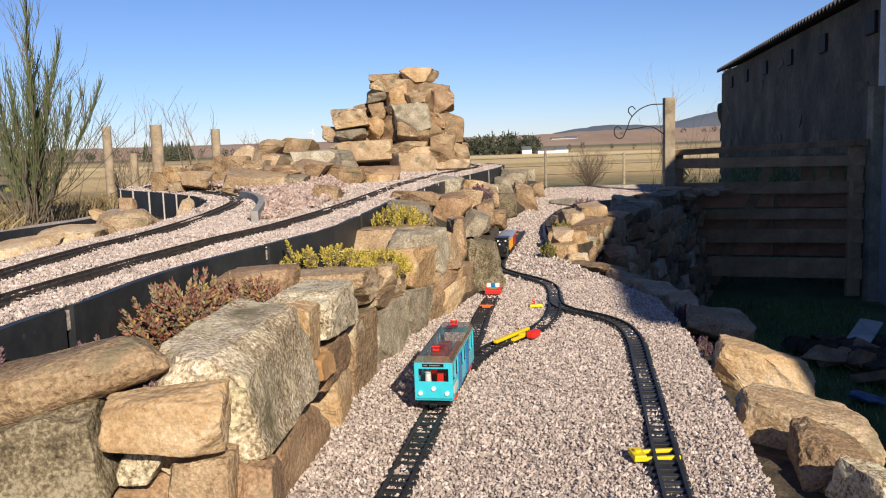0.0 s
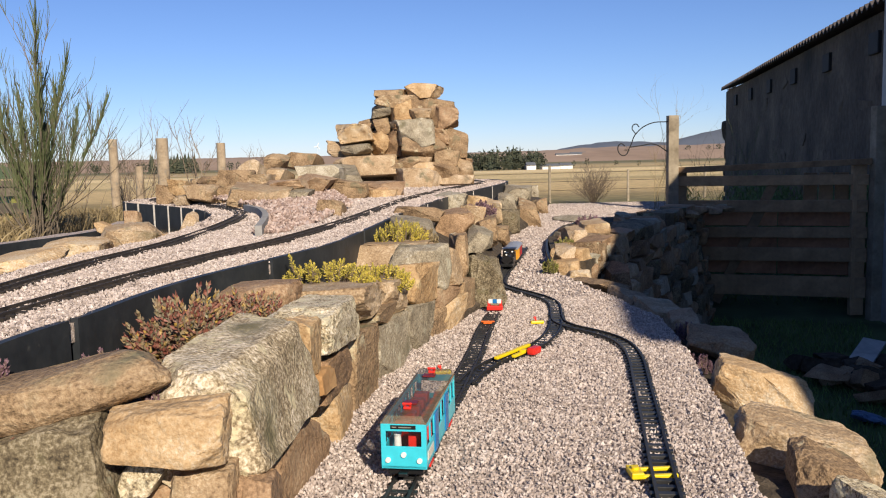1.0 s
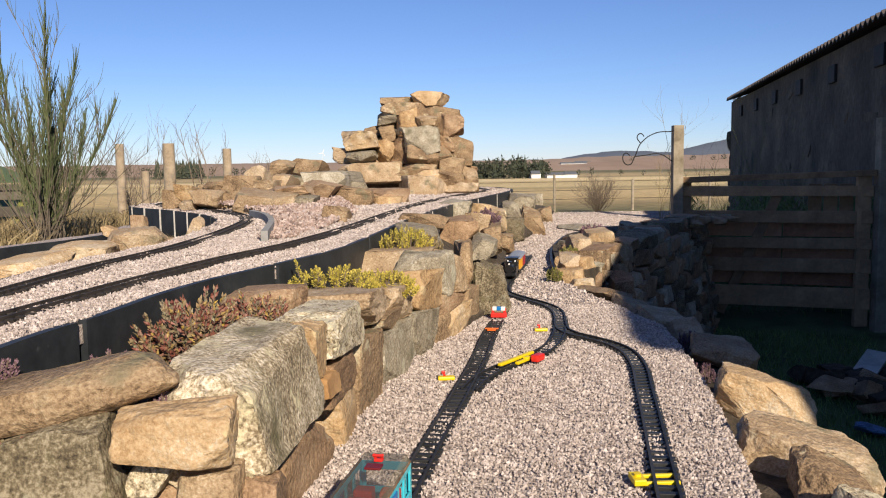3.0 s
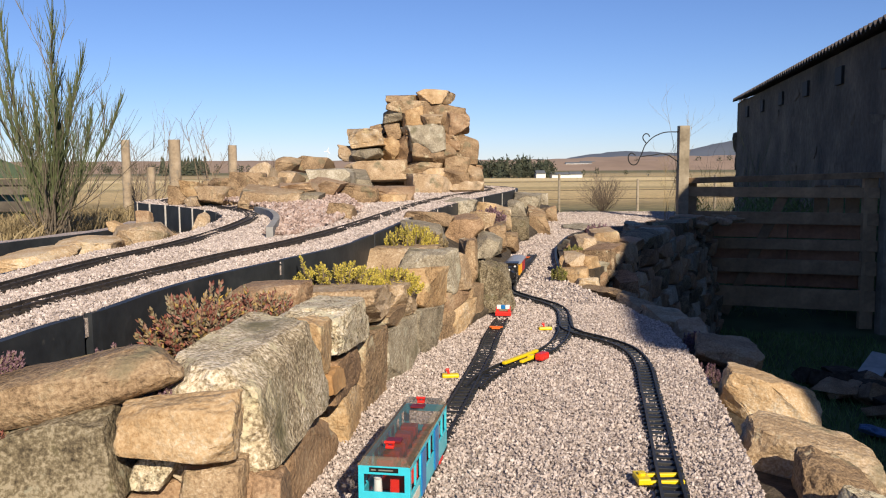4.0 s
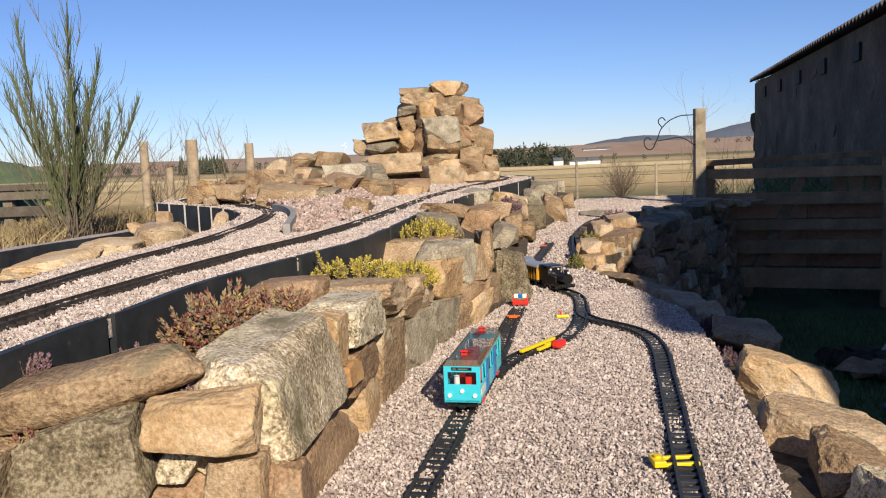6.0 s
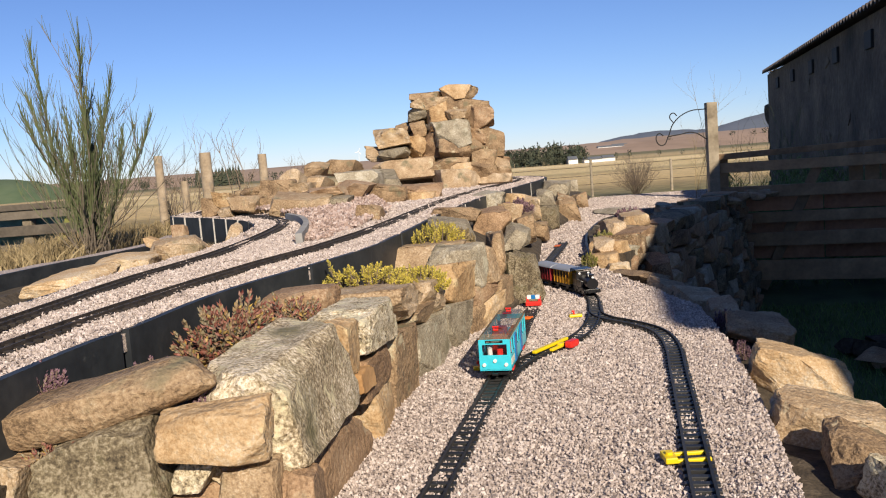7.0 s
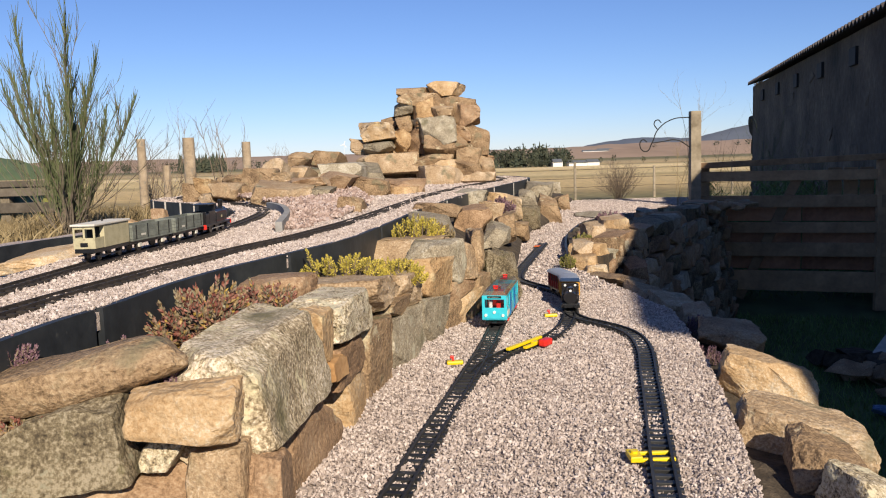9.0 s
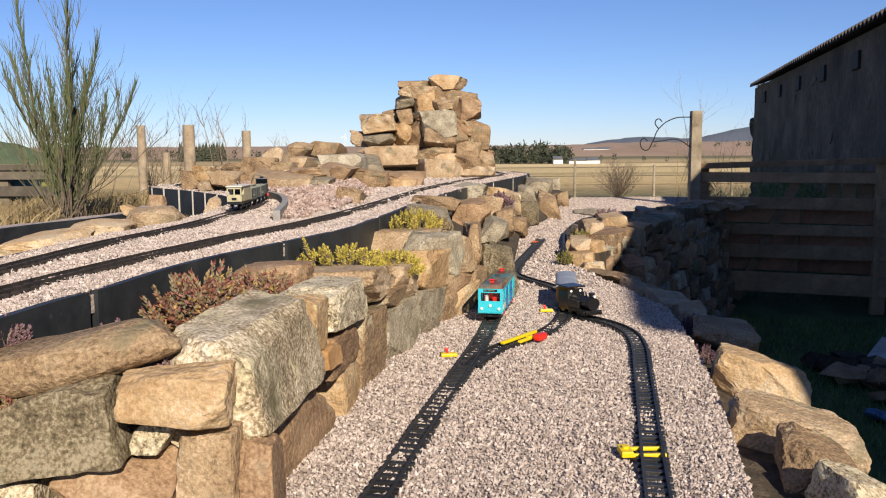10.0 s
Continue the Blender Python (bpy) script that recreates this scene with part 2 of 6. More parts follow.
def ground_material():
    """Shaded lawn near the place, rough grass beyond, and stubble and ploughed fields with distance."""
    m = bpy.data.materials.new("fields")
    m.use_nodes = True
    n, l = m.node_tree.nodes, m.node_tree.links
    b = n["Principled BSDF"]
    b.inputs["Roughness"].default_value = 0.95
    co = n.new("ShaderNodeTexCoord")
    sep = n.new("ShaderNodeSeparateXYZ")
    l.new(co.outputs["Object"], sep.inputs[0])
    big = n.new("ShaderNodeTexNoise")
    big.inputs["Scale"].default_value, big.inputs["Detail"].default_value = 0.035, 4
    l.new(co.outputs["Object"], big.inputs["Vector"])
    ad = n.new("ShaderNodeMath")
    ad.operation = "MULTIPLY_ADD"
    l.new(sep.outputs["Y"], ad.inputs[0])
    ad.inputs[1].default_value = 1.0
    ns = n.new("ShaderNodeMath")
    ns.operation = "MULTIPLY"
    l.new(big.outputs["Fac"], ns.inputs[0])
    ns.inputs[1].default_value = 6.0
    l.new(ns.outputs[0], ad.inputs[2])
    lg = n.new("ShaderNodeMath")
    lg.operation = "LOGARITHM"
    l.new(ad.outputs[0], lg.inputs[0])
    lg.inputs[1].default_value = 10.0
    mr = n.new("ShaderNodeMapRange")
    mr.inputs[1].default_value, mr.inputs[2].default_value = 1.0, 3.0
    l.new(lg.outputs[0], mr.inputs[0])
    ramp = n.new("ShaderNodeValToRGB")
    el = ramp.color_ramp.elements
    stops = [(0.0, (.085, .12, .045)), (.12, (.085, .105, .035)), (.19, (.11, .12, .04)), (.26, (0.274, 0.204, 0.081)), (.30, (0.524, 0.377, 0.162)), (.38, (0.570, 0.418, 0.189)), (.42, (0.376, 0.286, 0.117)),
             (.45, (0.627, 0.479, 0.225)), (.56, (0.547, 0.408, 0.180)), (.60, (0.752, 0.581, 0.297)), (.68, (0.707, 0.541, 0.270)), (.71, (0.319, 0.245, 0.099)), (.74, (0.479, 0.347, 0.162)), (.80, (0.410, 0.306, 0.144)), (.84, (0.148, 0.133, 0.050)), (1.0, (0.228, 0.163, 0.081))]
    while len(el) < len(stops):
        el.new(0.5)
    for e, (p, c) in zip(el, stops):
        e.position, e.color = p, (*c, 1)
    l.new(mr.outputs[0], ramp.inputs[0])
    fine = n.new("ShaderNodeTexNoise")
    fine.inputs["Scale"].default_value, fine.inputs["Detail"].default_value = 2.5, 10
    l.new(co.outputs["Object"], fine.inputs["Vector"])
    mm = n.new("ShaderNodeMix")
    mm.data_type, mm.blend_type = "RGBA", "MULTIPLY"
    mm.inputs[0].default_value = 1.0
    l.new(ramp.outputs[0], mm.inputs[6])
    r2 = n.new("ShaderNodeMapRange")
    r2.inputs[1].default_value, r2.inputs[2].default_value, r2.inputs[3].default_value, r2.inputs[4].default_value = .3, .7, .6, 1.3
    l.new(fine.outputs["Fac"], r2.inputs[0])
    l.new(r2.outputs[0], mm.inputs[7])
    l.new(mm.outputs[2], b.inputs["Base Color"])
    return m


FIELDS = ground_material()
# the far hills' distance haze is mixed into their blue-grey colour
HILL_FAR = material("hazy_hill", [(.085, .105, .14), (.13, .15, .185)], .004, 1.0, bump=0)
HILL_GREEN = material("green_hill", [(.055, .085, .045), (.085, .125, .06), (.12, .155, .08)], .03, 1.0, bump=0)
HILL_MID = material("brown_hill", [(0.216, 0.15, 0.103), (0.324, 0.229, 0.163), (0.306, 0.22, 0.155)], .01, 1.0, bump=0)


# ---- mesh helpers ----
def mesh_of(bm, mat, smooth=0.0):
    me = bpy.data.meshes.new("m")
    bm.to_mesh(me)
    bm.free()
    if smooth:
        me.polygons.foreach_set("use_smooth", [True] * len(me.polygons))
        me.set_sharp_from_angle(angle=radians(smooth))
    if mat:
        me.materials.append(mat)
    return me


def part(name, bm, mat, parent=None, label="", smooth=0.0):
    ob = new(name, mesh_of(bm, mat, smooth))
    ob.parent = parent
    if label:
        tagged(ob, label)
    return ob


def thing(name, label, category, at=None, group="", kind=""):
    ob = tagged(new(name), label, category, group, kind)
    ob.empty_display_size = 0.05
    if at is not None:
        ob.matrix_basis = at
    return ob


def raw(name, verts, faces, mat, parent=None, label="", smooth=0.0):
    me = bpy.data.meshes.new("m")
    me.from_pydata(verts, [], faces)
    me.update()
    if smooth:
        me.polygons.foreach_set("use_smooth", [True] * len(me.polygons))
        me.set_sharp_from_angle(angle=radians(smooth))
    me.materials.append(mat)
    ob = new(name, me)
    ob.parent = parent
    if label:
        tagged(ob, label)
    return ob


def box(bm, c, s, bevel=0.0, m=None):
    g = bmesh.ops.create_cube(bm, size=1.0)
    vs = g["verts"]
    bmesh.ops.scale(bm, verts=vs, vec=s)
    if bevel:
        es = list({e for v in vs for e in v.link_edges})
        r = bmesh.ops.bevel(bm, geom=es, offset=bevel, segments=2, affect="EDGES", profile=0.6)
        vs = list({v for f in r["faces"] for v in f.verts} | {v for v in vs if v.is_valid})
    mat = Matrix.Translation(c) @ (m or Matrix.Identity(4))
    bmesh.ops.transform(bm, matrix=mat, verts=vs)
    return bm


def rod(bm, a, b, r1, r2=None, seg=12):
    a, b = Vector(a), Vector(b)
    d = b - a
    m = Matrix.Translation((a + b) / 2) @ d.to_track_quat("Z", "Y").to_matrix().to_4x4()
    bmesh.ops.create_cone(bm, cap_ends=True, segments=seg, radius1=r1, radius2=r1 if r2 is None else r2, depth=d.length, matrix=m)
    return bm


def bmbox(c, s, bevel=0.0, m=None):
    return box(bmesh.new(), c, s, bevel, m)


def bmrod(a, b, r1, r2=None, seg=12):
    return rod(bmesh.new(), a, b, r1, r2, seg)


STONE_SEED = [11]


def stone_shape(size, n=8, jitter=.15, chips=7, rough=0.075, soft=0.0, seed=0):
    """A field stone: a block split along tilted planes, its edges chipped and worn, its faces rough."""
    STONE_SEED[0] += 1
    rng = np.random.RandomState(seed or STONE_SEED[0])
    bm = bmesh.new()
    bmesh.ops.create_cube(bm, size=2.6)
    planes = []
    for ax in range(3):
        for sgn in (-1, 1):
            d = rng.normal(0, jitter, 3)
            d[ax] = sgn
            planes.append((d / np.linalg.norm(d), rng.uniform(.84, 1.0)))
    for _ in range(chips):
        d = rng.choice([-1, 1], 3) * rng.uniform(.15, 1, 3)
        d[rng.randint(3)] *= rng.uniform(0, .9)
        planes.append((d / np.linalg.norm(d), rng.uniform(.94, 1.2)))
    for d, r in planes:
        bmesh.ops.bisect_plane(bm, geom=bm.verts[:] + bm.edges[:] + bm.faces[:], plane_co=d * r, plane_no=d, clear_outer=True)
        edge = [e for e in bm.edges if e.is_boundary]
        if edge:
            bmesh.ops.contextual_create(bm, geom=edge)
    bmesh.ops.remove_doubles(bm, verts=bm.verts[:], dist=.05)
    bmesh.ops.bevel(bm, geom=bm.edges[:], offset=min(soft, .25) or rng.uniform(.05, .13), segments=3 if n > 9 else 2, affect="EDGES", profile=.55, clamp_overlap=True)
    bmesh.ops.triangulate(bm, faces=bm.faces[:])
    longest = 2.6 / n
    for _ in range(3 if n > 12 else 2):
        es = [e for e in bm.edges if e.calc_length() > longest]
        if es:
            bmesh.ops.subdivide_edges(bm, edges=es, cuts=1)
            bmesh.ops.triangulate(bm, faces=[f for f in bm.faces if len(f.verts) > 3])
    for _ in range(2 if n > 12 else 1):
        bmesh.ops.smooth_vert(bm, verts=bm.verts[:], factor=.38, use_axis_x=True, use_axis_y=True, use_axis_z=True)
    if soft > .2:
        for v in bm.verts:
            v.co = v.co.lerp(v.co / sum(abs(c) ** 2.8 for c in v.co) ** (1 / 2.8), soft)
    bmesh.ops.recalc_face_normals(bm, faces=bm.faces[:])
    bm.normal_update()
    bm.verts.index_update()
    p = np.array([v.co[:] for v in bm.verts])
    nr = np.array([v.normal[:] for v in bm.verts])
    faces = [[v.index for v in f.verts] for f in bm.faces]
    bm.free()
    off = rng.uniform(0, 50, 3)
    sz = np.array(size)
    q = 1.0 / max(size)
    bump = [noise.fractal(Vector(v * sz * q * 2.6 + off), 0.65, 2.2, 5) for v in p]
    break_ = np.array([abs(noise.noise(Vector(v * sz * q * 1.5 + off * 2))) for v in p])   # broad hollows where flakes came away
    p = p + nr * (np.array(bump)[:, None] * rough - break_[:, None] * .08)
    p = p - (p.max(0) + p.min(0)) / 2
    p = p / np.abs(p).max(0)
    return p * sz / 2, faces


def block_shape(low, high, n=26, rough=0.03, soft=.12, chips=5):
    """A large quarried block between four lower and four upper corners, both round from the front left."""
    u, faces = stone_shape((2, 2, 2), n, .06, chips, rough, soft)
    c = {(-1, -1): 0, (1, -1): 1, (1, 1): 2, (-1, 1): 3}
    out = np.zeros_like(u)
    for (a, b), i in c.items():
        for z, ring in ((-1, low), (1, high)):
            w = (1 + a * u[:, :1]) * (1 + b * u[:, 1:2]) * (1 + z * u[:, 2:3]) / 8
            out += w * np.array(ring[i])
    return out, faces


def stone(parent, mat, at, size, turn, n=13, name="stone", soft=0.0, square=False, seed=0):
    seed = seed or int(abs(at[0] * 7919 + at[1] * 10473 + at[2] * 12997) * 10) + 1
    v, f = stone_shape(size, n, .05, 4, soft=soft, seed=seed) if square else stone_shape(size, n, soft=soft, seed=seed)
    ob = raw(name, v.tolist(), f, mat, parent, "", 34)
    ob.matrix_basis = pose(*at, *turn)
    return ob


def curve_points(pts, step=0.01):
    """A smooth line through plan points, sampled evenly."""
    P = np.array(pts, float)
    P = np.vstack([2 * P[0] - P[1], P, 2 * P[-1] - P[-2]])
    o = []
    for i in range(1, len(P) - 2):
        a, b, c, d = P[i - 1:i + 3]
        for t in np.arange(0, 1, 0.04):
            o.append(.5 * ((2 * b) + (-a + c) * t + (2 * a - 5 * b + 4 * c - d) * t * t + (-a + 3 * b - 3 * c + d) * t ** 3))
    o.append(P[-2])
    o = np.array(o)
    s = np.r_[0, np.cumsum(np.linalg.norm(np.diff(o, axis=0), axis=1))]
    k = np.arange(0, s[-1], step)
    return np.stack([np.interp(k, s, o[:, 0]), np.interp(k, s, o[:, 1])], 1)


def on_line(L, s, step=0.01):
    """Place and heading at the length s along sampled points."""
    k = np.arange(len(L)) * step
    x, y = np.interp(s, k, L[:, 0]), np.interp(s, k, L[:, 1])
    a = np.interp(s - 0.008, k, L[:, 0]), np.interp(s - 0.008, k, L[:, 1])
    b = np.interp(s + 0.008, k, L[:, 0]), np.interp(s + 0.008, k, L[:, 1])
    return x, y, math.degrees(math.atan2(b[1] - a[1], b[0] - a[0]))


def length_at_y(L, y, step=0.01):
    return float(np.argmin(np.abs(L[:, 1] - y))) * step


def inside(P, poly):
    poly = np.array(poly)
    c = np.zeros(len(P), bool)
    j = len(poly) - 1
    for i in range(len(poly)):
        (xi, yi), (xj, yj) = poly[i], poly[j]
        c ^= ((yi > P[:, 1]) != (yj > P[:, 1])) & (P[:, 0] < (xj - xi) * (P[:, 1] - yi) / (yj - yi + 1e-12) + xi)
        j = i
    return c


def near_lines(P, lines, gap):
    c = np.zeros(len(P), bool)
    for L in lines:
        for a, b in zip(L[:-1:4], L[4::4]):
            m = (a + b) / 2
            c |= ((P - m) ** 2).sum(1) < (gap + 0.012) ** 2 * 1.1
    return c


OCTA = np.array([(1, 0, 0), (-1, 0, 0), (0, 1, 0), (0, -1, 0), (0, 0, 1), (0, 0, -1)], float)
OCTF = np.array([(0, 2, 4), (2, 1, 4), (1, 3, 4), (3, 0, 4), (2, 0, 5), (1, 2, 5), (3, 1, 5), (0, 3, 5)])


def pebbles(name, poly, count, size, height, mat, lines=(), gap=0.02, ylim=None, parent=None):
    """Loose angular chippings over a plan polygon, joined into one mesh."""
    q = np.array(poly)
    lo, hi = q.min(0), q.max(0)
    if ylim:
        lo[1], hi[1] = max(lo[1], ylim[0]), min(hi[1], ylim[1])
    P = np.random.uniform(lo, hi, (int(count), 2))
    P = P[inside(P, poly)]
    if len(lines):
        P = P[~near_lines(P, lines, gap)]
    N = len(P)
    Z = height(P[:, 0], P[:, 1])
    s = size * np.random.lognormal(0, .28, (N, 1, 1))
    shape = OCTA[None] * np.random.uniform(.55, 1.15, (N, 6, 1)) * np.random.uniform([.7, .7, .45], [1.15, 1.15, .8], (N, 1, 3)) + np.random.normal(0, .14, (N, 6, 3))
    qn = np.random.normal(size=(N, 4))
    qn /= np.linalg.norm(qn, axis=1, keepdims=True)
    w, x, y, z = qn.T
    R = np.stack([1 - 2 * (y * y + z * z), 2 * (x * y - z * w), 2 * (x * z + y * w), 2 * (x * y + z * w), 1 - 2 * (x * x + z * z), 2 * (y * z - x * w),
                  2 * (x * z - y * w), 2 * (y * z + x * w), 1 - 2 * (x * x + y * y)], 1).reshape(N, 3, 3)
    V = np.einsum("nij,nvj->nvi", R, shape) * s * .62 + np.concatenate([P, (Z + np.random.uniform(-.1, .45, N) * size)[:, None]], 1)[:, None]
    Fc = (OCTF[None] + 6 * np.arange(N)[:, None, None]).reshape(-1, 3)
    return raw(name, V.reshape(-1, 3).tolist(), Fc.tolist(), mat, parent)


def sheet(name, poly, height, mat, step=0.04, skirt=0.0, parent=None, label=""):
    """A ground sheet over a plan polygon, from a fine grid, with sides that go down by skirt."""
    bm = bmesh.new()
    vs = [bm.verts.new((x, y, 0)) for x, y in poly]
    f = bm.faces.new(vs)
    if f.normal.z < 0 or sum(a[0] * b[1] - b[0] * a[1] for a, b in zip(poly, [*poly[1:], poly[0]])) < 0:
        f.normal_flip()
    q = np.array(poly)
    for ax in (0, 1):
        for v in np.arange(q[:, ax].min() + step, q[:, ax].max(), step):
            co, no = [0, 0, 0], [0, 0, 0]
            co[ax], no[ax] = v, 1
            bmesh.ops.bisect_plane(bm, geom=bm.verts[:] + bm.edges[:] + bm.faces[:], plane_co=co, plane_no=no)
    for v in bm.verts:
        v.co.z = height(np.array([v.co.x]), np.array([v.co.y]))[0]
    if skirt:
        es = [e for e in bm.edges if e.is_boundary]
        r = bmesh.ops.extrude_edge_only(bm, edges=es)
        for v in r["geom"]:
            if isinstance(v, bmesh.types.BMVert):
                v.co.z = skirt
    bmesh.ops.recalc_face_normals(bm, faces=bm.faces[:])
    return part(name, bm, mat, parent, label)


def ribbon_wall(name, pts, z0, z1, thick, mat, parent=None, label=""):
    """A thin upright wall along a plan line."""
    P = np.array(pts, float)
    d = np.gradient(P, axis=0)
    d /= np.linalg.norm(d, axis=1, keepdims=True)
    nrm = np.stack([-d[:, 1], d[:, 0]], 1) * thick / 2
    V, Fc = [], []
    for (x, y), (a, b) in zip(P, nrm):
        V += [(x + a, y + b, z0), (x + a, y + b, z1), (x - a, y - b, z1), (x - a, y - b, z0)]
    for i in range(len(P) - 1):
        k = 4 * i
        for j in range(4):
            Fc.append((k + j, k + (j + 1) % 4, k + 4 + (j + 1) % 4, k + 4 + j))
    Fc += [(3, 2, 1, 0), tuple(len(V) - 4 + j for j in range(4))]
    return raw(name, V, Fc, mat, parent, label)



FACE_Y = [1.0, 1.05, 1.28, 1.5, 1.65, 1.88, 2.15, 2.4, 2.6, 2.9]
FACE_X = [-.395, -.385, -.338, -.312, -.300, -.265, -.209, -.155, -.06, .03]


def wall_block(parent, mat, near, far, deep=.15, n=16, rough=.05, proud=0.0, soft=.10, chips=5):
    """A squared wall stone; near and far: (y, z of its foot, z of its head) at its two ends along the wall face, which stands upright."""
    def at(y, z, back):
        return (float(np.interp(y, FACE_Y, FACE_X)) + proud - back, y, z)
    (ya, za, zc), (yb, zb, zd) = near, far
    ya, yb, za, zb, zc, zd = ya - .006, yb + .006, za - .007, zb - .007, zc + .004, zd + .004   # tight joints
    low = [at(ya, za, deep), at(ya, za, 0), at(yb, zb, 0), at(yb, zb, deep)]
    high = [at(ya, zc, deep), at(ya, zc, 0), at(yb, zd, 0), at(yb, zd, deep)]
    v, f = block_shape(low, high, n, rough, soft, chips)
    return raw("stone", v.tolist(), f, mat, parent, "", 34)


def front_block(parent, mat, y, left, right, deep=.13, n=18, rough=.05, soft=.10, lean=.012, chips=5):
    """A squared stone of the short front face; left and right: (x of foot, x of head, z of foot, z of head)."""
    (xa, xc, za, zc), (xb, xd, zb, zd) = left, right
    low = [(xa, y, za), (xb, y, zb), (xb, y + deep, zb), (xa, y + deep, za)]
    high = [(xc, y + lean, zc), (xd, y + lean, zd), (xd, y + deep, zd), (xc, y + deep, zc)]
    v, f = block_shape(low, high, n, rough, soft, chips)
    return raw("stone", v.tolist(), f, mat, parent, "", 34)


def near_wall_stones(wall):
    stone(wall, TAN, (-0.600, 1.016, 0.236), (0.305, 0.128, 0.062), (1, -12, 3), 24, soft=0.6, seed=91)
    front_block(wall, OCHRE, .918, (-.502, -.515, .178, .236), (-.371, -.359, .166, .246), .075, 22, .035, .11)
    front_block(wall, MOSSY, .90, (-.668, -.664, .105, .198), (-.495, -.515, .122, .236), .17, 22, .06, .14, .03, 8)
    front_block(wall, GRANITE, .945, (-.497, -.502, .126, .172), (-.459, -.438, .130, .172), .10, 14, .07, .16)
    front_block(wall, TAN, .940, (-.440, -.450, .070, .164), (-.362, -.366, .070, .166), .13, 18, .05, .10)
    front_block(wall, BROWN, .915, (-.600, -.592, .04, .120), (-.442, -.445, .04, .130), .16)
    front_block(wall, BROWN, .955, (-.372, -.372, .0, .140), (-.318, -.326, .0, .136), .10)
    front_block(wall, GRANITE, .895, (-.70, -.70, .03, .112), (-.595, -.61, .03, .108), .14)
    front_block(wall, TAN, .905, (-.66, -.66, -.03, .050), (-.45, -.45, -.03, .050), .16)
    front_block(wall, BROWN, .955, (-.445, -.445, -.05, .074), (-.36, -.36, -.05, .074), .12)
    stone(wall, TAN, (-0.697, 0.986, 0.135), (0.066, 0.160, 0.12), (1, 8, -4), 14)


def path_wall_stones(wall):
    wall_block(wall, BROWN, (1.03, -.03, .125), (1.51, -.03, .112), .16, 24, .05, .010, .12, 9)
    wall_block(wall, OCHRE, (1.345, .158, .256), (1.425, .155, .250), .045, 14, .05, -.002, .12, 8)
    wall_block(wall, ORANGE_STONE, (1.385, .128, .164), (1.475, .120, .150), .07, 9, .05, .006, .2)
    wall_block(wall, GRANITE, (1.42, .186, .258), (1.735, .152, .236), .13, 20, .08, .008, .14, 8)
    wall_block(wall, TAN, (1.74, .164, .244), (2.01, .154, .230), .22, 18, .05, .004, .10)
    wall_block(wall, TAN, (2.01, .124, .216), (2.185, .116, .207), .2, 16, .06, .0, .12, 8)
    wall_block(wall, BROWN, (1.45, .085, .168), (1.685, .092, .166), .12, 16, .05, .0, .08, 9)
    wall_block(wall, OCHRE, (1.52, -.03, .092), (1.69, -.03, .096), .12, 14, .05, .0, .12, 8)
    wall_block(wall, TAN, (1.685, -.03, .160), (1.915, -.03, .150), .14, 20, .05, .004, .07, 4)
    wall_block(wall, GREY, (1.91, -.03, .146), (2.16, -.03, .124), .14, 20, .05, .002, .08, 4)
    wall_block(wall, TAN, (1.90, .136, .166), (2.05, .122, .160), .12, 10, .05, -.002, .2)
    wall_block(wall, GREY, (2.165, -.03, .132), (2.42, -.03, .108), .14, 16, .06, .006, .16, 8)
    wall_block(wall, OCHRE, (2.21, .120, .228), (2.445, .108, .208), .16, 18, .06, .008, .12, 6)
    wall_block(wall, GREY, (2.44, .126, .242), (2.535, .124, .256), .16, 16, .05, .002, .10)
    wall_block(wall, TAN, (2.525, .124, .244), (2.63, .120, .214), .14, 16, .05, .002, .10)
    wall_block(wall, BROWN, (2.42, .072, .132), (2.575, .070, .128), .12, 12, .06, .0, .18)
    wall_block(wall, OCHRE, (2.465, -.03, .078), (2.64, -.03, .086), .14, 14, .06, .006, .14, 8)
    wall_block(wall, TAN, (2.40, -.03, .086), (2.48, -.03, .078), .12, 9, .06, .0, .2)
    wall_block(wall, TAN, (2.63, -.02, .124), (2.80, -.02, .110), .12, 10, .06, -.006, .2)
    stone(wall, OCHRE, (-0.182, 2.553, 0.144), (0.117, 0.180, 0.143), (5, -3, 3))
    stone(wall, TAN, (-0.140, 2.680, 0.172), (0.120, 0.200, 0.130), (4, 4, -2))
    stone(wall, TAN, (-0.073, 2.826, 0.171), (0.062, 0.160, 0.180), (-1, 0, 3))
    stone(wall, TAN, (-0.294, 2.645, 0.212), (0.264, 0.300, 0.080), (0, -2, -2), 12)
    stone(wall, BROWN, (-0.490, 1.690, 0.237), (0.158, 0.200, 0.068), (-3, -4, -4), 14, soft=0.4)
    stone(wall, GREY, (-0.222, 3.045, 0.247), (0.194, 0.300, 0.090), (2, 5, -3))
    stone(wall, TAN, (-0.235, 3.615, 0.272), (0.239, 0.300, 0.068), (-5, 5, 0))
    stone(wall, GREY, (-0.103, 4.855, 0.251), (0.249, 0.300, 0.117), (-1, -3, 1))
    stone(wall, BROWN, (-0.075, 3.795, 0.208), (0.183, 0.300, 0.139), (3, -0, -1))
    stone(wall, TAN, (0.019, 4.115, 0.176), (0.128, 0.300, 0.192), (-4, 4, -5))
    stone(wall, OCHRE, (0.090, 5.415, 0.221), (0.169, 0.300, 0.084), (-0, 3, -4))
    stone(wall, OCHRE, (0.173, 5.265, 0.156), (0.131, 0.300, 0.164), (2, 4, 1))
    stone(wall, TAN, (0.076, 4.005, 0.155), (0.118, 0.300, 0.153), (3, -4, -1))
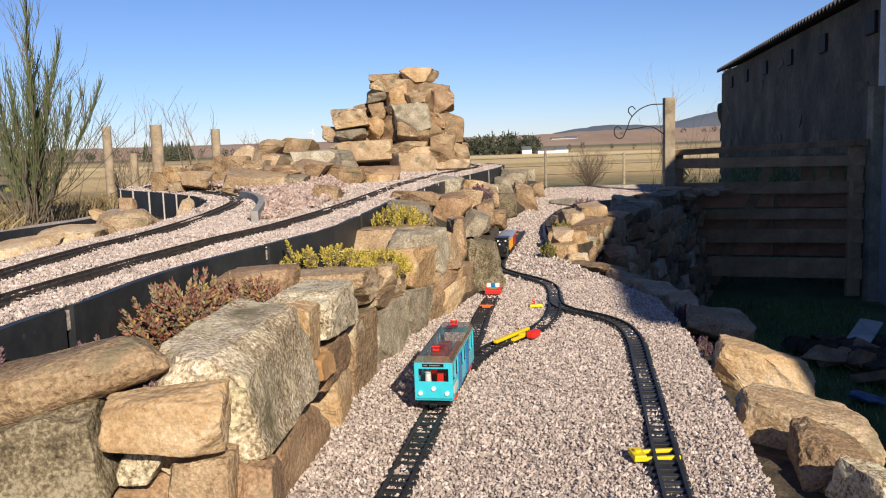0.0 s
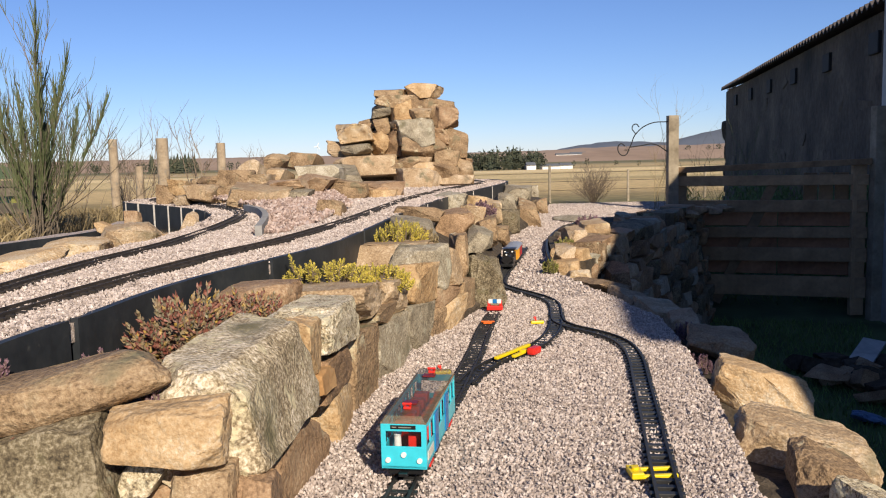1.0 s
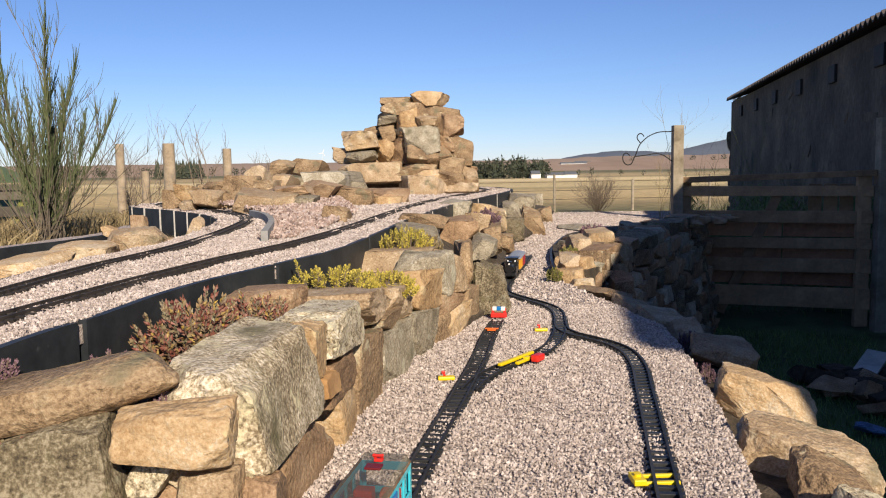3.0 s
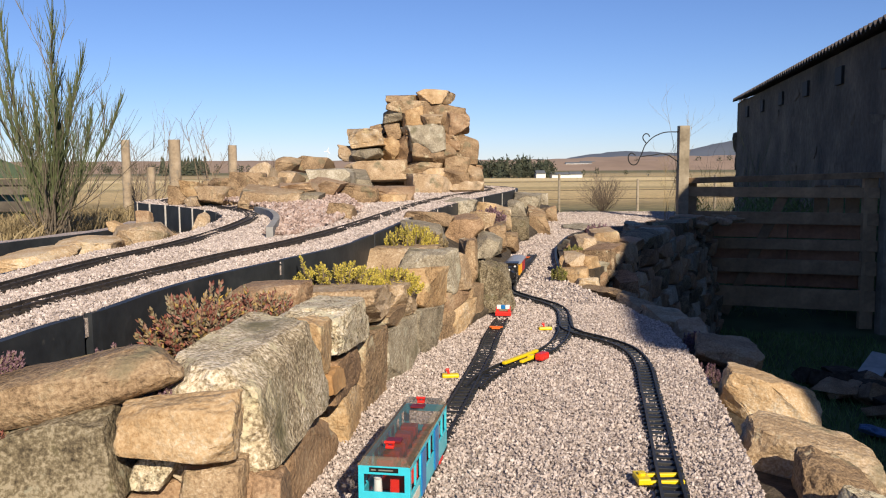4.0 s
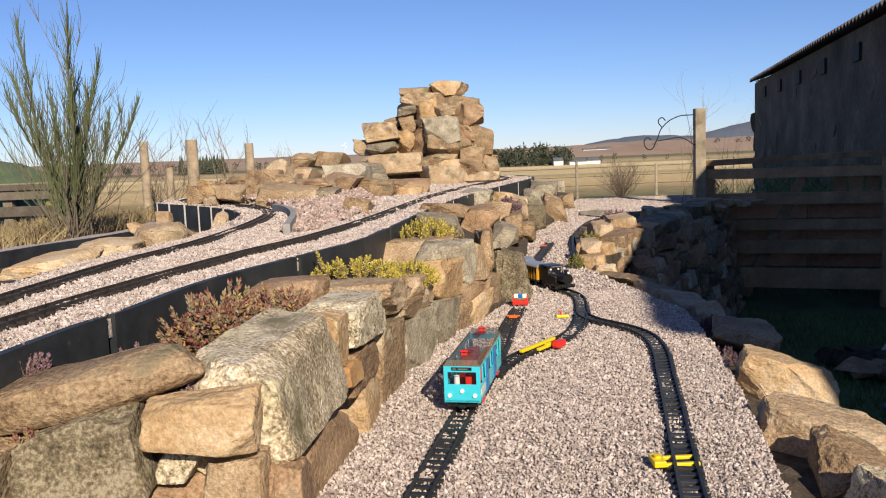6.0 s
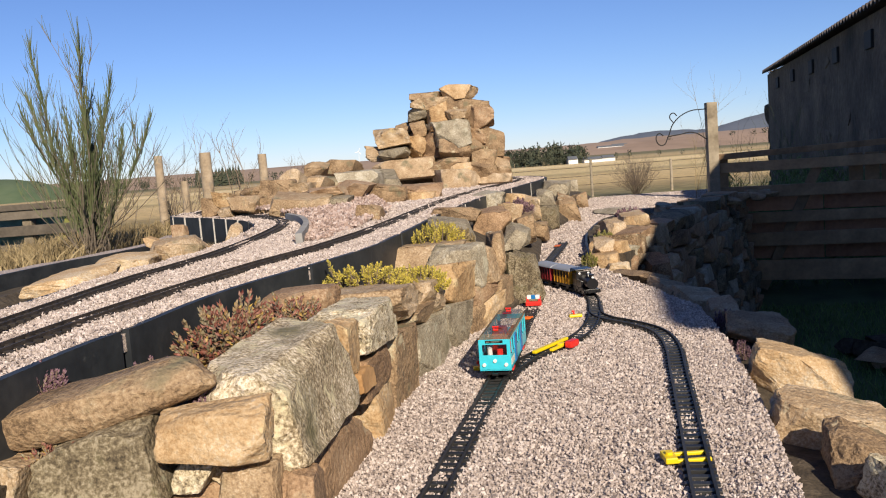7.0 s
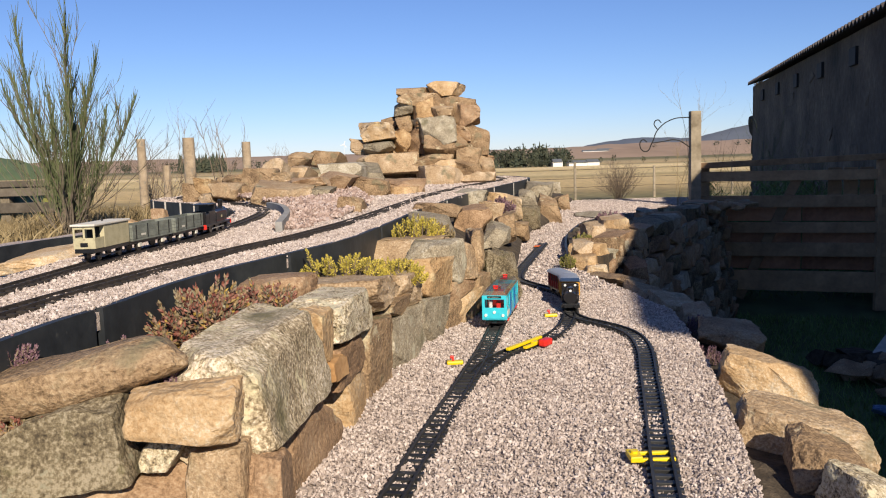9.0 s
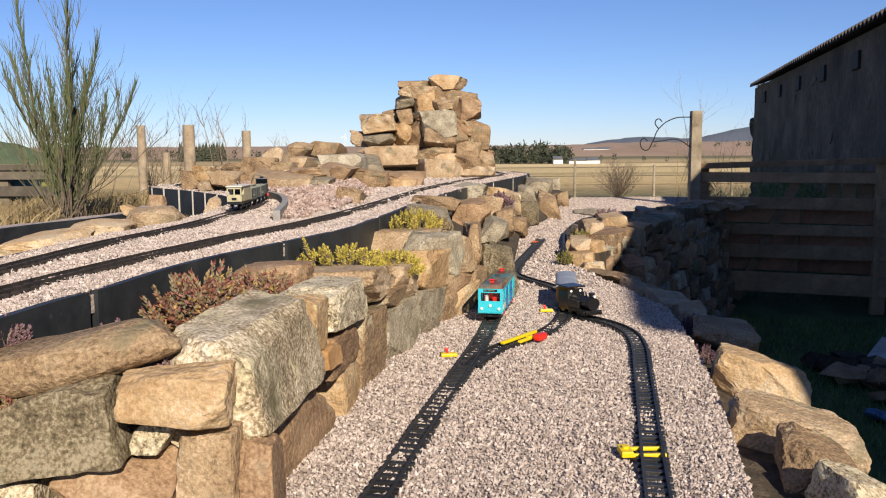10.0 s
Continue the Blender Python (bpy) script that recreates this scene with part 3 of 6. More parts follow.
    stone(wall, GREY, (0.283, 5.772, 0.175), (0.171, 0.350, 0.166), (-4, 3, -2))
    stone(wall, MOSSY, (0.294, 5.495, 0.078), (0.154, 0.300, 0.171), (-0, 5, 4))
    stone(wall, TAN, (0.465, 6.075, 0.081), (0.218, 0.300, 0.218), (5, -0, -0))
    stone(wall, GREY, (0.461, 6.740, 0.189), (0.262, 0.400, 0.157), (2, -0, -2))
    stone(wall, TAN, (0.691, 7.335, 0.037), (0.160, 0.300, 0.194), (-1, -4, -1))
    stone(wall, GREY, (0.021, 3.585, 0.161), (0.140, 0.300, 0.089), (5, 5, 1))
    stone(wall, TAN, (0.179, 4.745, 0.072), (0.133, 0.300, 0.126), (-0, -2, -4))
    stone(wall, GREY, (0.580, 7.580, 0.188), (0.260, 0.400, 0.106), (-2, 3, 4))


def standing_rock(wall):
    v, f = block_shape([(-.075, 2.80, -.03), (.095, 2.78, -.03), (.10, 2.98, -.03), (-.06, 3.0, -.03)], [(-.058, 2.82, .180), (.072, 2.81, .165), (.075, 2.96, .180), (-.05, 2.96, .190)], 26, .10, .24, 12)
    raw("stone", v.tolist(), f, MOSSY, wall, "", 34)


def cairn_stones(cairn):
    stone(cairn, TAN, (-0.535, 7.040, 1.019), (0.285, 0.400, 0.090), (2, 2, 3), 15)
    stone(cairn, OCHRE, (-0.266, 6.990, 1.031), (0.313, 0.400, 0.144), (-1, 2, -2), 15)
    stone(cairn, TAN, (-0.489, 7.025, 0.953), (0.360, 0.500, 0.130), (-0, 3, 2), 15)
    stone(cairn, GREY, (-0.616, 6.990, 0.887), (0.174, 0.400, 0.139), (-2, 4, 1), 15)
    stone(cairn, OCHRE, (-0.459, 6.890, 0.827), (0.216, 0.400, 0.265), (1, -5, 0), 15)
    stone(cairn, TAN, (-0.217, 7.025, 0.885), (0.415, 0.500, 0.200), (-2, 2, -0), 15)
    stone(cairn, TAN, (-0.297, 6.805, 0.854), (0.184, 0.300, 0.107), (3, 1, 3), 15)
    stone(cairn, BROWN, (-0.122, 6.907, 0.806), (0.260, 0.450, 0.201), (-2, 1, 2), 15)
    stone(cairn, TAN, (-0.608, 6.940, 0.776), (0.153, 0.400, 0.138), (3, -1, 3), 15)
    stone(cairn, GREY, (-0.343, 6.787, 0.698), (0.406, 0.450, 0.256), (4, 2, 5), 15)
    stone(cairn, BROWN, (-0.142, 6.890, 0.683), (0.186, 0.400, 0.127), (5, 0, 0), 15)
    stone(cairn, TAN, (-0.041, 6.975, 0.604), (0.213, 0.500, 0.298), (-3, 3, 4), 15)
    stone(cairn, TAN, (-0.262, 6.787, 0.573), (0.386, 0.450, 0.203), (-0, 2, 2), 15)
    stone(cairn, TAN, (-0.733, 7.090, 0.781), (0.161, 0.400, 0.111), (2, -3, 3), 15)
    stone(cairn, OCHRE, (-0.819, 6.875, 0.702), (0.357, 0.500, 0.171), (1, 2, -1), 15)
    stone(cairn, TAN, (-0.869, 6.925, 0.585), (0.414, 0.500, 0.138), (1, 3, 1), 15)
    stone(cairn, GREY, (-0.798, 6.705, 0.579), (0.253, 0.300, 0.091), (2, -5, -3), 15)
    stone(cairn, OCHRE, (-0.622, 6.890, 0.622), (0.176, 0.400, 0.235), (-1, 2, -3), 15)
    stone(cairn, BROWN, (-0.495, 6.910, 0.627), (0.177, 0.400, 0.256), (2, 1, -5), 15)
    stone(cairn, TAN, (-0.733, 6.775, 0.446), (0.607, 0.500, 0.193), (-0, -3, -4), 15)
    stone(cairn, TAN, (-0.363, 6.775, 0.438), (0.390, 0.500, 0.164), (-4, -2, -3), 15)
    stone(cairn, OCHRE, (-0.256, 6.622, 0.406), (0.236, 0.350, 0.122), (-3, -5, -0), 15)
    stone(cairn, TAN, (-0.099, 6.790, 0.488), (0.251, 0.400, 0.155), (-1, 1, 1), 15)
    stone(cairn, TAN, (-0.078, 6.710, 0.386), (0.215, 0.400, 0.162), (-3, 4, -5), 15)
    stone(cairn, TAN, (0.041, 6.790, 0.371), (0.155, 0.400, 0.242), (-1, -2, -1), 15)
    stone(cairn, TAN, (-0.322, 6.590, 0.318), (0.398, 0.400, 0.216), (-4, 3, -1), 15)
    stone(cairn, TAN, (-0.025, 6.690, 0.309), (0.305, 0.400, 0.095), (-5, 1, -4), 15)
    stone(cairn, BROWN, (-0.324, 7.345, 0.537), (0.470, 0.700, 0.575), (0, -2, 1), 15)
    stone(cairn, BROWN, (-0.451, 7.330, 0.372), (1.147, 0.800, 0.417), (5, 3, -1), 15)
    stone(cairn, BROWN, (-0.409, 7.325, 0.826), (0.573, 0.500, 0.365), (3, 1, -1), 15)


def ridge_stones(ridge):
    stone(ridge, TAN, (-0.679, 5.040, 0.306), (0.258, 0.400, 0.186), (-4, 1, 1), 12)
    stone(ridge, BROWN, (-0.488, 5.072, 0.288), (0.260, 0.350, 0.166), (5, 5, 1), 12)
    stone(ridge, TAN, (-1.657, 4.770, 0.335), (0.129, 0.200, 0.115), (-1, 4, -5), 12)
    stone(ridge, OCHRE, (-1.592, 4.788, 0.351), (0.116, 0.250, 0.129), (-4, 1, 1), 12)
    stone(ridge, TAN, (-1.430, 4.605, 0.332), (0.183, 0.300, 0.118), (-4, 1, 4), 12)
    stone(ridge, TAN, (-1.274, 4.705, 0.334), (0.221, 0.300, 0.120), (-1, -1, -3), 12)
    stone(ridge, TAN, (-1.396, 5.305, 0.395), (0.219, 0.300, 0.136), (-2, 5, -1), 12)
    stone(ridge, TAN, (-1.054, 4.305, 0.322), (0.331, 0.300, 0.135), (5, 4, 1), 12)
    stone(ridge, TAN, (-1.146, 5.305, 0.415), (0.151, 0.300, 0.106), (-2, 5, -0), 12)
    stone(ridge, BROWN, (-0.945, 4.505, 0.380), (0.231, 0.300, 0.064), (-1, -2, 5), 12)
    stone(ridge, GREY, (-0.866, 4.388, 0.321), (0.156, 0.250, 0.094), (-0, -2, -0), 12)
    stone(ridge, TAN, (-1.395, 5.705, 0.451), (0.179, 0.300, 0.130), (-4, 1, -1), 12)
    stone(ridge, TAN, (-1.327, 6.140, 0.498), (0.210, 0.400, 0.122), (-2, 3, 3), 12)
    stone(ridge, TAN, (-1.157, 6.340, 0.495), (0.289, 0.400, 0.117), (-5, 0, -2), 12)
    stone(ridge, BROWN, (-0.841, 4.805, 0.379), (0.219, 0.300, 0.109), (4, 3, -3), 12)
    stone(ridge, GREY, (-0.920, 5.540, 0.416), (0.315, 0.400, 0.142), (-2, -3, 5), 12)
    stone(ridge, TAN, (-1.570, 5.305, 0.380), (0.196, 0.300, 0.091), (-2, 1, -0), 12)
    stone(ridge, TAN, (-1.206, 5.088, 0.395), (0.145, 0.250, 0.087), (1, 1, 2), 12)
    stone(ridge, TAN, (-0.600, 3.563, 0.290), (0.127, 0.180, 0.106), (-4, 3, -2), 12)
    stone(ridge, TAN, (-1.525, 4.570, 0.306), (0.104, 0.200, 0.065), (0, -2, -2), 12)
    stone(ridge, OCHRE, (-0.474, 5.005, 0.271), (0.235, 0.300, 0.121), (0, -0, -1), 12)
    stone(ridge, TAN, (-1.115, 4.705, 0.345), (0.134, 0.300, 0.087), (2, 1, -5), 12)
    stone(ridge, TAN, (-1.669, 5.405, 0.369), (0.123, 0.300, 0.085), (-2, -0, 4), 12)
    stone(ridge, GREY, (-0.880, 6.175, 0.393), (0.417, 0.500, 0.141), (4, 0, -5), 12)


def pit_stones(pit):
    stone(pit, OCHRE, (-1.56, 2.85, 0.182), (0.267, 0.280, 0.089), (3, -1, 1), 16, soft=0.25)
    stone(pit, OCHRE, (-1.52, 3.198, 0.186), (0.246, 0.280, 0.105), (2, 1, 8), 16, soft=0.25)
    stone(pit, TAN, (-1.40, 3.44, 0.205), (0.240, 0.260, 0.135), (4, -1, -6), 18, soft=0.25)
    stone(pit, OCHRE, (-1.565, 3.62, 0.238), (0.110, 0.070, 0.045), (4, 24, -8), 12)
    stone(pit, OCHRE, (-1.227, 3.370, 0.194), (0.127, 0.200, 0.043), (3, -4, 3), 14, soft=0.25)
    stone(pit, TAN, (-1.175, 3.50, 0.240), (0.062, 0.080, 0.135), (2, 22, -2), 14, soft=0.25)
    stone(pit, TAN, (-1.26, 3.62, 0.19), (0.16, 0.16, 0.06), (2, 0, 12), 12)
    stone(pit, BROWN, (-1.60, 4.02, 0.235), (0.078, 0.060, 0.115), (0, 2, -4), 12)


def edge_rocks(edge):
    stone(edge, OCHRE, (0.582, 1.860, -0.025), (0.230, 0.170, 0.122), (12, 20, -14), 20)
    stone(edge, TAN, (0.533, 1.516, -0.027), (0.251, 0.160, 0.086), (8, 11, -13), 20)
    stone(edge, TAN, (0.505, 1.353, -0.038), (0.144, 0.150, 0.108), (11, 14, -13), 18)
    stone(edge, GRANITE, (0.499, 1.209, -0.025), (0.105, 0.140, 0.095), (3, 3, 2), 14)
    stone(edge, BROWN, (0.640, 2.330, -0.022), (0.20, 0.200, 0.070), (6, 12, -8), 18)
    stone(edge, BROWN, (0.629, 2.656, -0.032), (0.098, 0.160, 0.076), (5, 2, -5), 15)
    stone(edge, TAN, (0.612, 2.857, -0.034), (0.150, 0.240, 0.055), (3, 8, 1), 14)
    stone(edge, TAN, (0.560, 3.077, -0.030), (0.136, 0.240, 0.055), (5, 10, 12))
    stone(edge, TAN, (0.505, 3.42, -0.026), (0.176, 0.30, 0.055), (-2, 10, 20))


def bank_stones(wall):
    stone(wall, TAN, (0.427, 3.820, 0.058), (0.105, 0.200, 0.089), (1, -1, -3), 12)
    stone(wall, OCHRE, (0.412, 3.690, 0.008), (0.123, 0.200, 0.086), (1, -5, -4), 12)
    stone(wall, OCHRE, (0.452, 3.620, -0.023), (0.105, 0.200, 0.084), (-1, -4, -4), 12)
    stone(wall, TAN, (0.553, 4.038, 0.007), (0.094, 0.250, 0.129), (1, 2, 4), 12)
    stone(wall, OCHRE, (0.719, 4.736, 0.064), (0.155, 0.390, 0.163), (-4, -1, -2), 12)
    stone(wall, TAN, (0.557, 4.388, 0.077), (0.108, 0.250, 0.114), (-1, -4, 2), 12)
    stone(wall, GREY, (0.678, 4.288, -0.021), (0.106, 0.250, 0.149), (-3, 1, 0), 12)
    stone(wall, GREY, (0.631, 4.088, -0.093), (0.107, 0.250, 0.101), (4, 1, 1), 12)
    stone(wall, BROWN, (0.698, 4.020, -0.069), (0.160, 0.280, 0.102), (5, 2, 3), 12)


# ---- plan ----
LOW_LEFT = [(-.47, .2), (-.43, .7), (-.39, 1.2), (-.36, 1.7), (-.27, 2.1), (-.23, 2.3), (-.08, 2.6), (.06, 2.99), (.14, 4.0), (.23, 5.1), (.50, 6.07), (.74, 7.55), (.95, 8.6)]
LOW_RIGHT = [(.24, .2), (.29, .7), (.33, 1.14), (.42, 1.61), (.50, 2.13), (.545, 2.58), (.47, 3.03), (.35, 3.68), (.475, 4.87), (.66, 5.6), (1.0, 6.25), (1.5, 6.75), (1.84, 7.1), (2.0, 8.0), (2.3, 8.6)]
LOWER = LOW_RIGHT + LOW_LEFT[::-1]
TERRACE_FRONT = [(-.74, -.9), (-.72, .5), (-.697, 1.08), (-.664, 1.3), (-.645, 1.5), (-.605, 1.7), (-.532, 1.93), (-.425, 2.3), (-.355, 2.85), (-.27, 3.67), (-.08, 4.85), (.13, 5.8), (.34, 6.73), (.42, 7.4), (.25, 8.2), (-.4, 8.8)]
INNER_EDGE = [(-1.05, -.9), (-1.06, .6), (-1.08, 1.4), (-1.085, 1.85), (-1.055, 2.22), (-1.015, 2.6), (-1.04, 3.1), (-1.11, 3.6), (-1.26, 4.0), (-1.62, 4.55), (-1.98, 4.98), (-2.08, 5.25), (-2.05, 5.9)]
BACK_EDGE = [(-2.25, .5), (-2.05, 2.2), (-1.9, 3.3), (-1.78, 3.7), (-1.72, 4.2), (-1.78, 4.62)]
LOW_Z, TOP_Z, GRASS_Z = 0.0, 0.28, -0.9
TRACK_SIDING = curve_points([(-.345, .25), (-.305, .55), (-.252, .9), (-.203, 1.19), (-.159, 1.47), (-.098, 1.83), (-.046, 2.157), (-.012, 2.42), (.035, 2.70)])
TRACK_LINK = curve_points([(-.078, 1.86), (-.045, 1.965), (.010, 2.068), (.076, 2.155), (.131, 2.240), (.175, 2.355), (.203, 2.47), (.215, 2.56)])
TRACK_MAIN = curve_points([(.31, 4.6), (.267, 4.355), (.205, 4.01), (.144, 3.674), (.112, 3.47), (.100, 3.36), (.103, 3.26), (.140, 3.155), (.190, 3.05), (.226, 2.955), (.243, 2.86), (.240, 2.75), (.226, 2.62), (.222, 2.53), (.243, 2.455), (.282, 2.395), (.322, 2.325), (.347, 2.245), (.352, 2.15), (.340, 2.02), (.309, 1.838), (.281, 1.667), (.254, 1.509), (.227, 1.351), (.194, 1.15), (.15, .85), (.08, .4)])
TRACK_FRONT = curve_points([(-.80, -.9), (-.815, .5), (-.815, 1.05), (-.805, 1.3), (-.765, 1.6), (-.725, 1.83), (-.67, 2.10), (-.585, 2.42), (-.495, 3.0), (-.42, 3.75), (-.31, 4.75), (-.11, 5.85), (.12, 6.7), (.20, 7.3), (.06, 8.0), (-.5, 8.5)])
TRACK_INNER = curve_points([(-.86, -.6), (-.9, .5), (-.945, 1.2), (-.951, 1.57), (-.945, 1.94), (-.905, 2.36), (-.914, 2.93), (-.989, 3.62), (-1.173, 4.112), (-1.546, 4.70), (-1.83, 5.05), (-1.95, 5.4), (-1.9, 6.2)])


def wavy(base, amp, scale):
    def h(x, y):
        return np.array([base + amp * noise.noise(Vector((a * scale, b * scale, base * 7))) for a, b in zip(x, y)])
    return h


# ---- ground ----
def land(y):
    """Height of the open ground: level by the garden, then falling gently to the farm and the foot of the hills."""
    return float(np.interp(y, [25, 240, 400, 900, 4000], [GRASS_Z, -3.9, -5.1, -6.0, -8.0]))


def build_ground():
    xs = [-3000, -600, -150, -40, -12, 0, 12, 40, 150, 600, 3000]
    ys = [-60, -10, 5, 15, 25, 35, 50, 70, 95, 125, 160, 200, 240, 300, 400, 550, 800, 1500, 4000]
    V = [(x, y, land(y)) for y in ys for x in xs]
    w = len(xs)
    g = raw("ground", V, [(j * w + i, j * w + i + 1, (j + 1) * w + i + 1, (j + 1) * w + i) for j in range(len(ys) - 1) for i in range(w - 1)], FIELDS)
    tagged(g, "dark lawn that runs out into pale stubble fields", "ground", kind="structure")
    low = sheet("gravel_path", LOWER, wavy(LOW_Z - .003, .008, 5), PEBBLE_FLOOR, .05, GRASS_Z)
    tagged(low, "raised bed of pinkish grey gravel", "gravel path", kind="structure")
    mound = [(-.41, 1.06)] + LOW_LEFT[2:] + [(.3, 9.2), (-1.2, 9.0), (-3.6, 7.5), (-3.6, 1.06)]

    def rise(x, y):
        xf = np.interp(y, [p[1] for p in LOW_LEFT], [p[0] for p in LOW_LEFT])
        xt = np.interp(y, [p[1] for p in TERRACE_FRONT[:13]], [p[0] for p in TERRACE_FRONT[:13]])
        f = np.clip((xf - x) / np.maximum(xf - xt, .05), 0, 1)
        z = .02 + .17 * np.clip(f * 1.6, 0, 1)
        z = np.where(x < -1.2, .11, z)
        z = np.where((x < -1.75), .16 - .12 * np.clip((-1.75 - x) / 1.2, 0, 1), z)
        return z + wavy(0, .015, 6)(x, y)
    near = [(-.70, -.95), (-.68, 1.055), (-2.4, 1.055), (-2.4, -.95)]
    tagged(sheet("soil_bank", near, wavy(.17, .01, 6), EARTH, .2, GRASS_Z), "dark soil bank under the near track bed", "soil", kind="structure")
    tagged(sheet("soil_bank", mound, rise, EARTH, .08, GRASS_Z), "dark soil bank under stones and track bed", "soil", kind="structure")


def terrace_polygon():
    out = [tuple(p) for p in curve_points(TERRACE_FRONT, .08)]
    return out + [(-1.4, 8.4), (-1.9, 6.6)] + [tuple(p) for p in curve_points(INNER_EDGE, .08)[::-1]]


def build_terrace():
    top = sheet("track_terrace", terrace_polygon(), wavy(TOP_Z - .006, .008, 6), PEBBLE_FLOOR, .06, TOP_Z - .03)
    tagged(top, "raised track bed of pale pink gravel", "track bed", kind="structure")
    edge = thing("edging_wall", "black plastic edging boards with pale scuffs holding gravel", "edging", kind="structure")
    line = curve_points(TERRACE_FRONT, .02)
    cuts = np.linspace(0, len(line) - 1, 15).astype(int)
    for a, b in zip(cuts[:-1], cuts[1:]):
        ribbon_wall("board", line[a:b + 1] if b == cuts[-1] else line[a:b], .02, TOP_Z + .006, .014, EDGING, edge)
    for c in cuts[6:-1]:
        x, y = line[c]
        part("joint", bmbox((x + .002, y, .2), (.012, .003, .165), .0005), EDGE_JOINT if y > 3 else IRON, edge)
    inner = thing("inner_edging_wall", "black edging panels with pale joints round planted pit", "edging", kind="structure")
    line = curve_points(INNER_EDGE, .02)
    first = int(np.argmin(np.abs(line[:, 1] - 3.95)))
    ribbon_wall("board", line[:first], .08, TOP_Z - .002, .014, EDGING, inner)
    cuts = list(range(first, len(line) - 4, 11))
    for a, b in zip(cuts[:-1], cuts[1:]):
        ribbon_wall("panel", line[a:b], .04, TOP_Z + .004, .014, EDGING, inner)
        x, y = line[b]
        d = line[b] - line[b - 1]
        part("joint", bmbox((0, 0, 0), (.005, .018, .22), .001), EDGE_JOINT, inner).matrix_basis = pose(x, y, .175, 0, 0, math.degrees(math.atan2(d[1], d[0])))
    back = thing("back_edging_wall", "low black edging board behind planted pit", "edging", kind="structure")
    ribbon_wall("board", curve_points(BACK_EDGE, .03), .02, .205, .016, EDGING, back)
    cap = sheet("back_gravel_strip", [(x - .02, y) for x, y in BACK_EDGE] + [(x - .14, y + .02) for x, y in BACK_EDGE[::-1]], wavy(.198, .006, 8), PEBBLE_FLOOR, .05, .17)
    tagged(cap, "narrow gravel strip along low edging", "gravel", kind="structure")
    k = thing("kerb_edging", "low grey kerb round rubble island", "edging", kind="structure")
    ribbon_wall("board", curve_points([(-.69, 2.60), (-.725, 2.82), (-.79, 3.18), (-.90, 3.58), (-1.03, 3.88)], .02), .2, TOP_Z + .034, .022, CONCRETE, k)


def build_gravel():
    h = wavy(LOW_Z, .008, 5)
    rails = [TRACK_SIDING, TRACK_LINK, TRACK_MAIN]
    a = pebbles("gravel", LOWER, 300000, .0053, h, PEBBLE, (), .0, (.75, 3.0))
    tagged(a, "loose pinkish grey gravel chippings", "gravel", kind="stuff")
    b = pebbles("gravel", LOWER, 120000, .0088, h, PEBBLE, rails, .017, (3.0, 8.6))
    tagged(b, "loose pinkish grey gravel chippings farther along path", "gravel", kind="stuff")
    t = wavy(TOP_Z, .008, 6)
    c = pebbles("track_ballast", terrace_polygon(), 300000, .0050, t, PEBBLE, (), .0, (.95, 3.0))
    c2 = pebbles("track_ballast", terrace_polygon(), 75000, .0085, t, PEBBLE, (), .0, (3.0, 6.0))
    tagged(c2, "pale pink gravel ballast round far track bend", "gravel", kind="stuff")
    tagged(c, "pale pink gravel ballast round raised track", "gravel", kind="stuff")
    e = pebbles("track_ballast", TERRACE_FRONT[9:] + [(-.6, 6.0), (-.55, 4.0)], 16000, .010, t, PEBBLE, (), .0, (3.6, 8.6))
    tagged(e, "pale pink gravel ballast below stone cairn", "gravel", kind="stuff")
    isl = [(-.64, 2.64), (-.74, 2.7), (-.78, 3.0), (-.84, 3.45), (-.98, 3.9), (-1.25, 4.35), (-1.6, 4.85), (-1.2, 5.0), (-.75, 4.9), (-.55, 3.9), (-.58, 3.1)]
    hump = lambda x, y: TOP_Z + .004 + .05 * np.clip((y - 3.0) / 2, 0, 1)
    r = pebbles("rubble_patch", isl, 14000, .016, hump, ROUGH_PEBBLE)
    tagged(r, "coarse pink rubble between the two tracks", "rubble", kind="stuff")


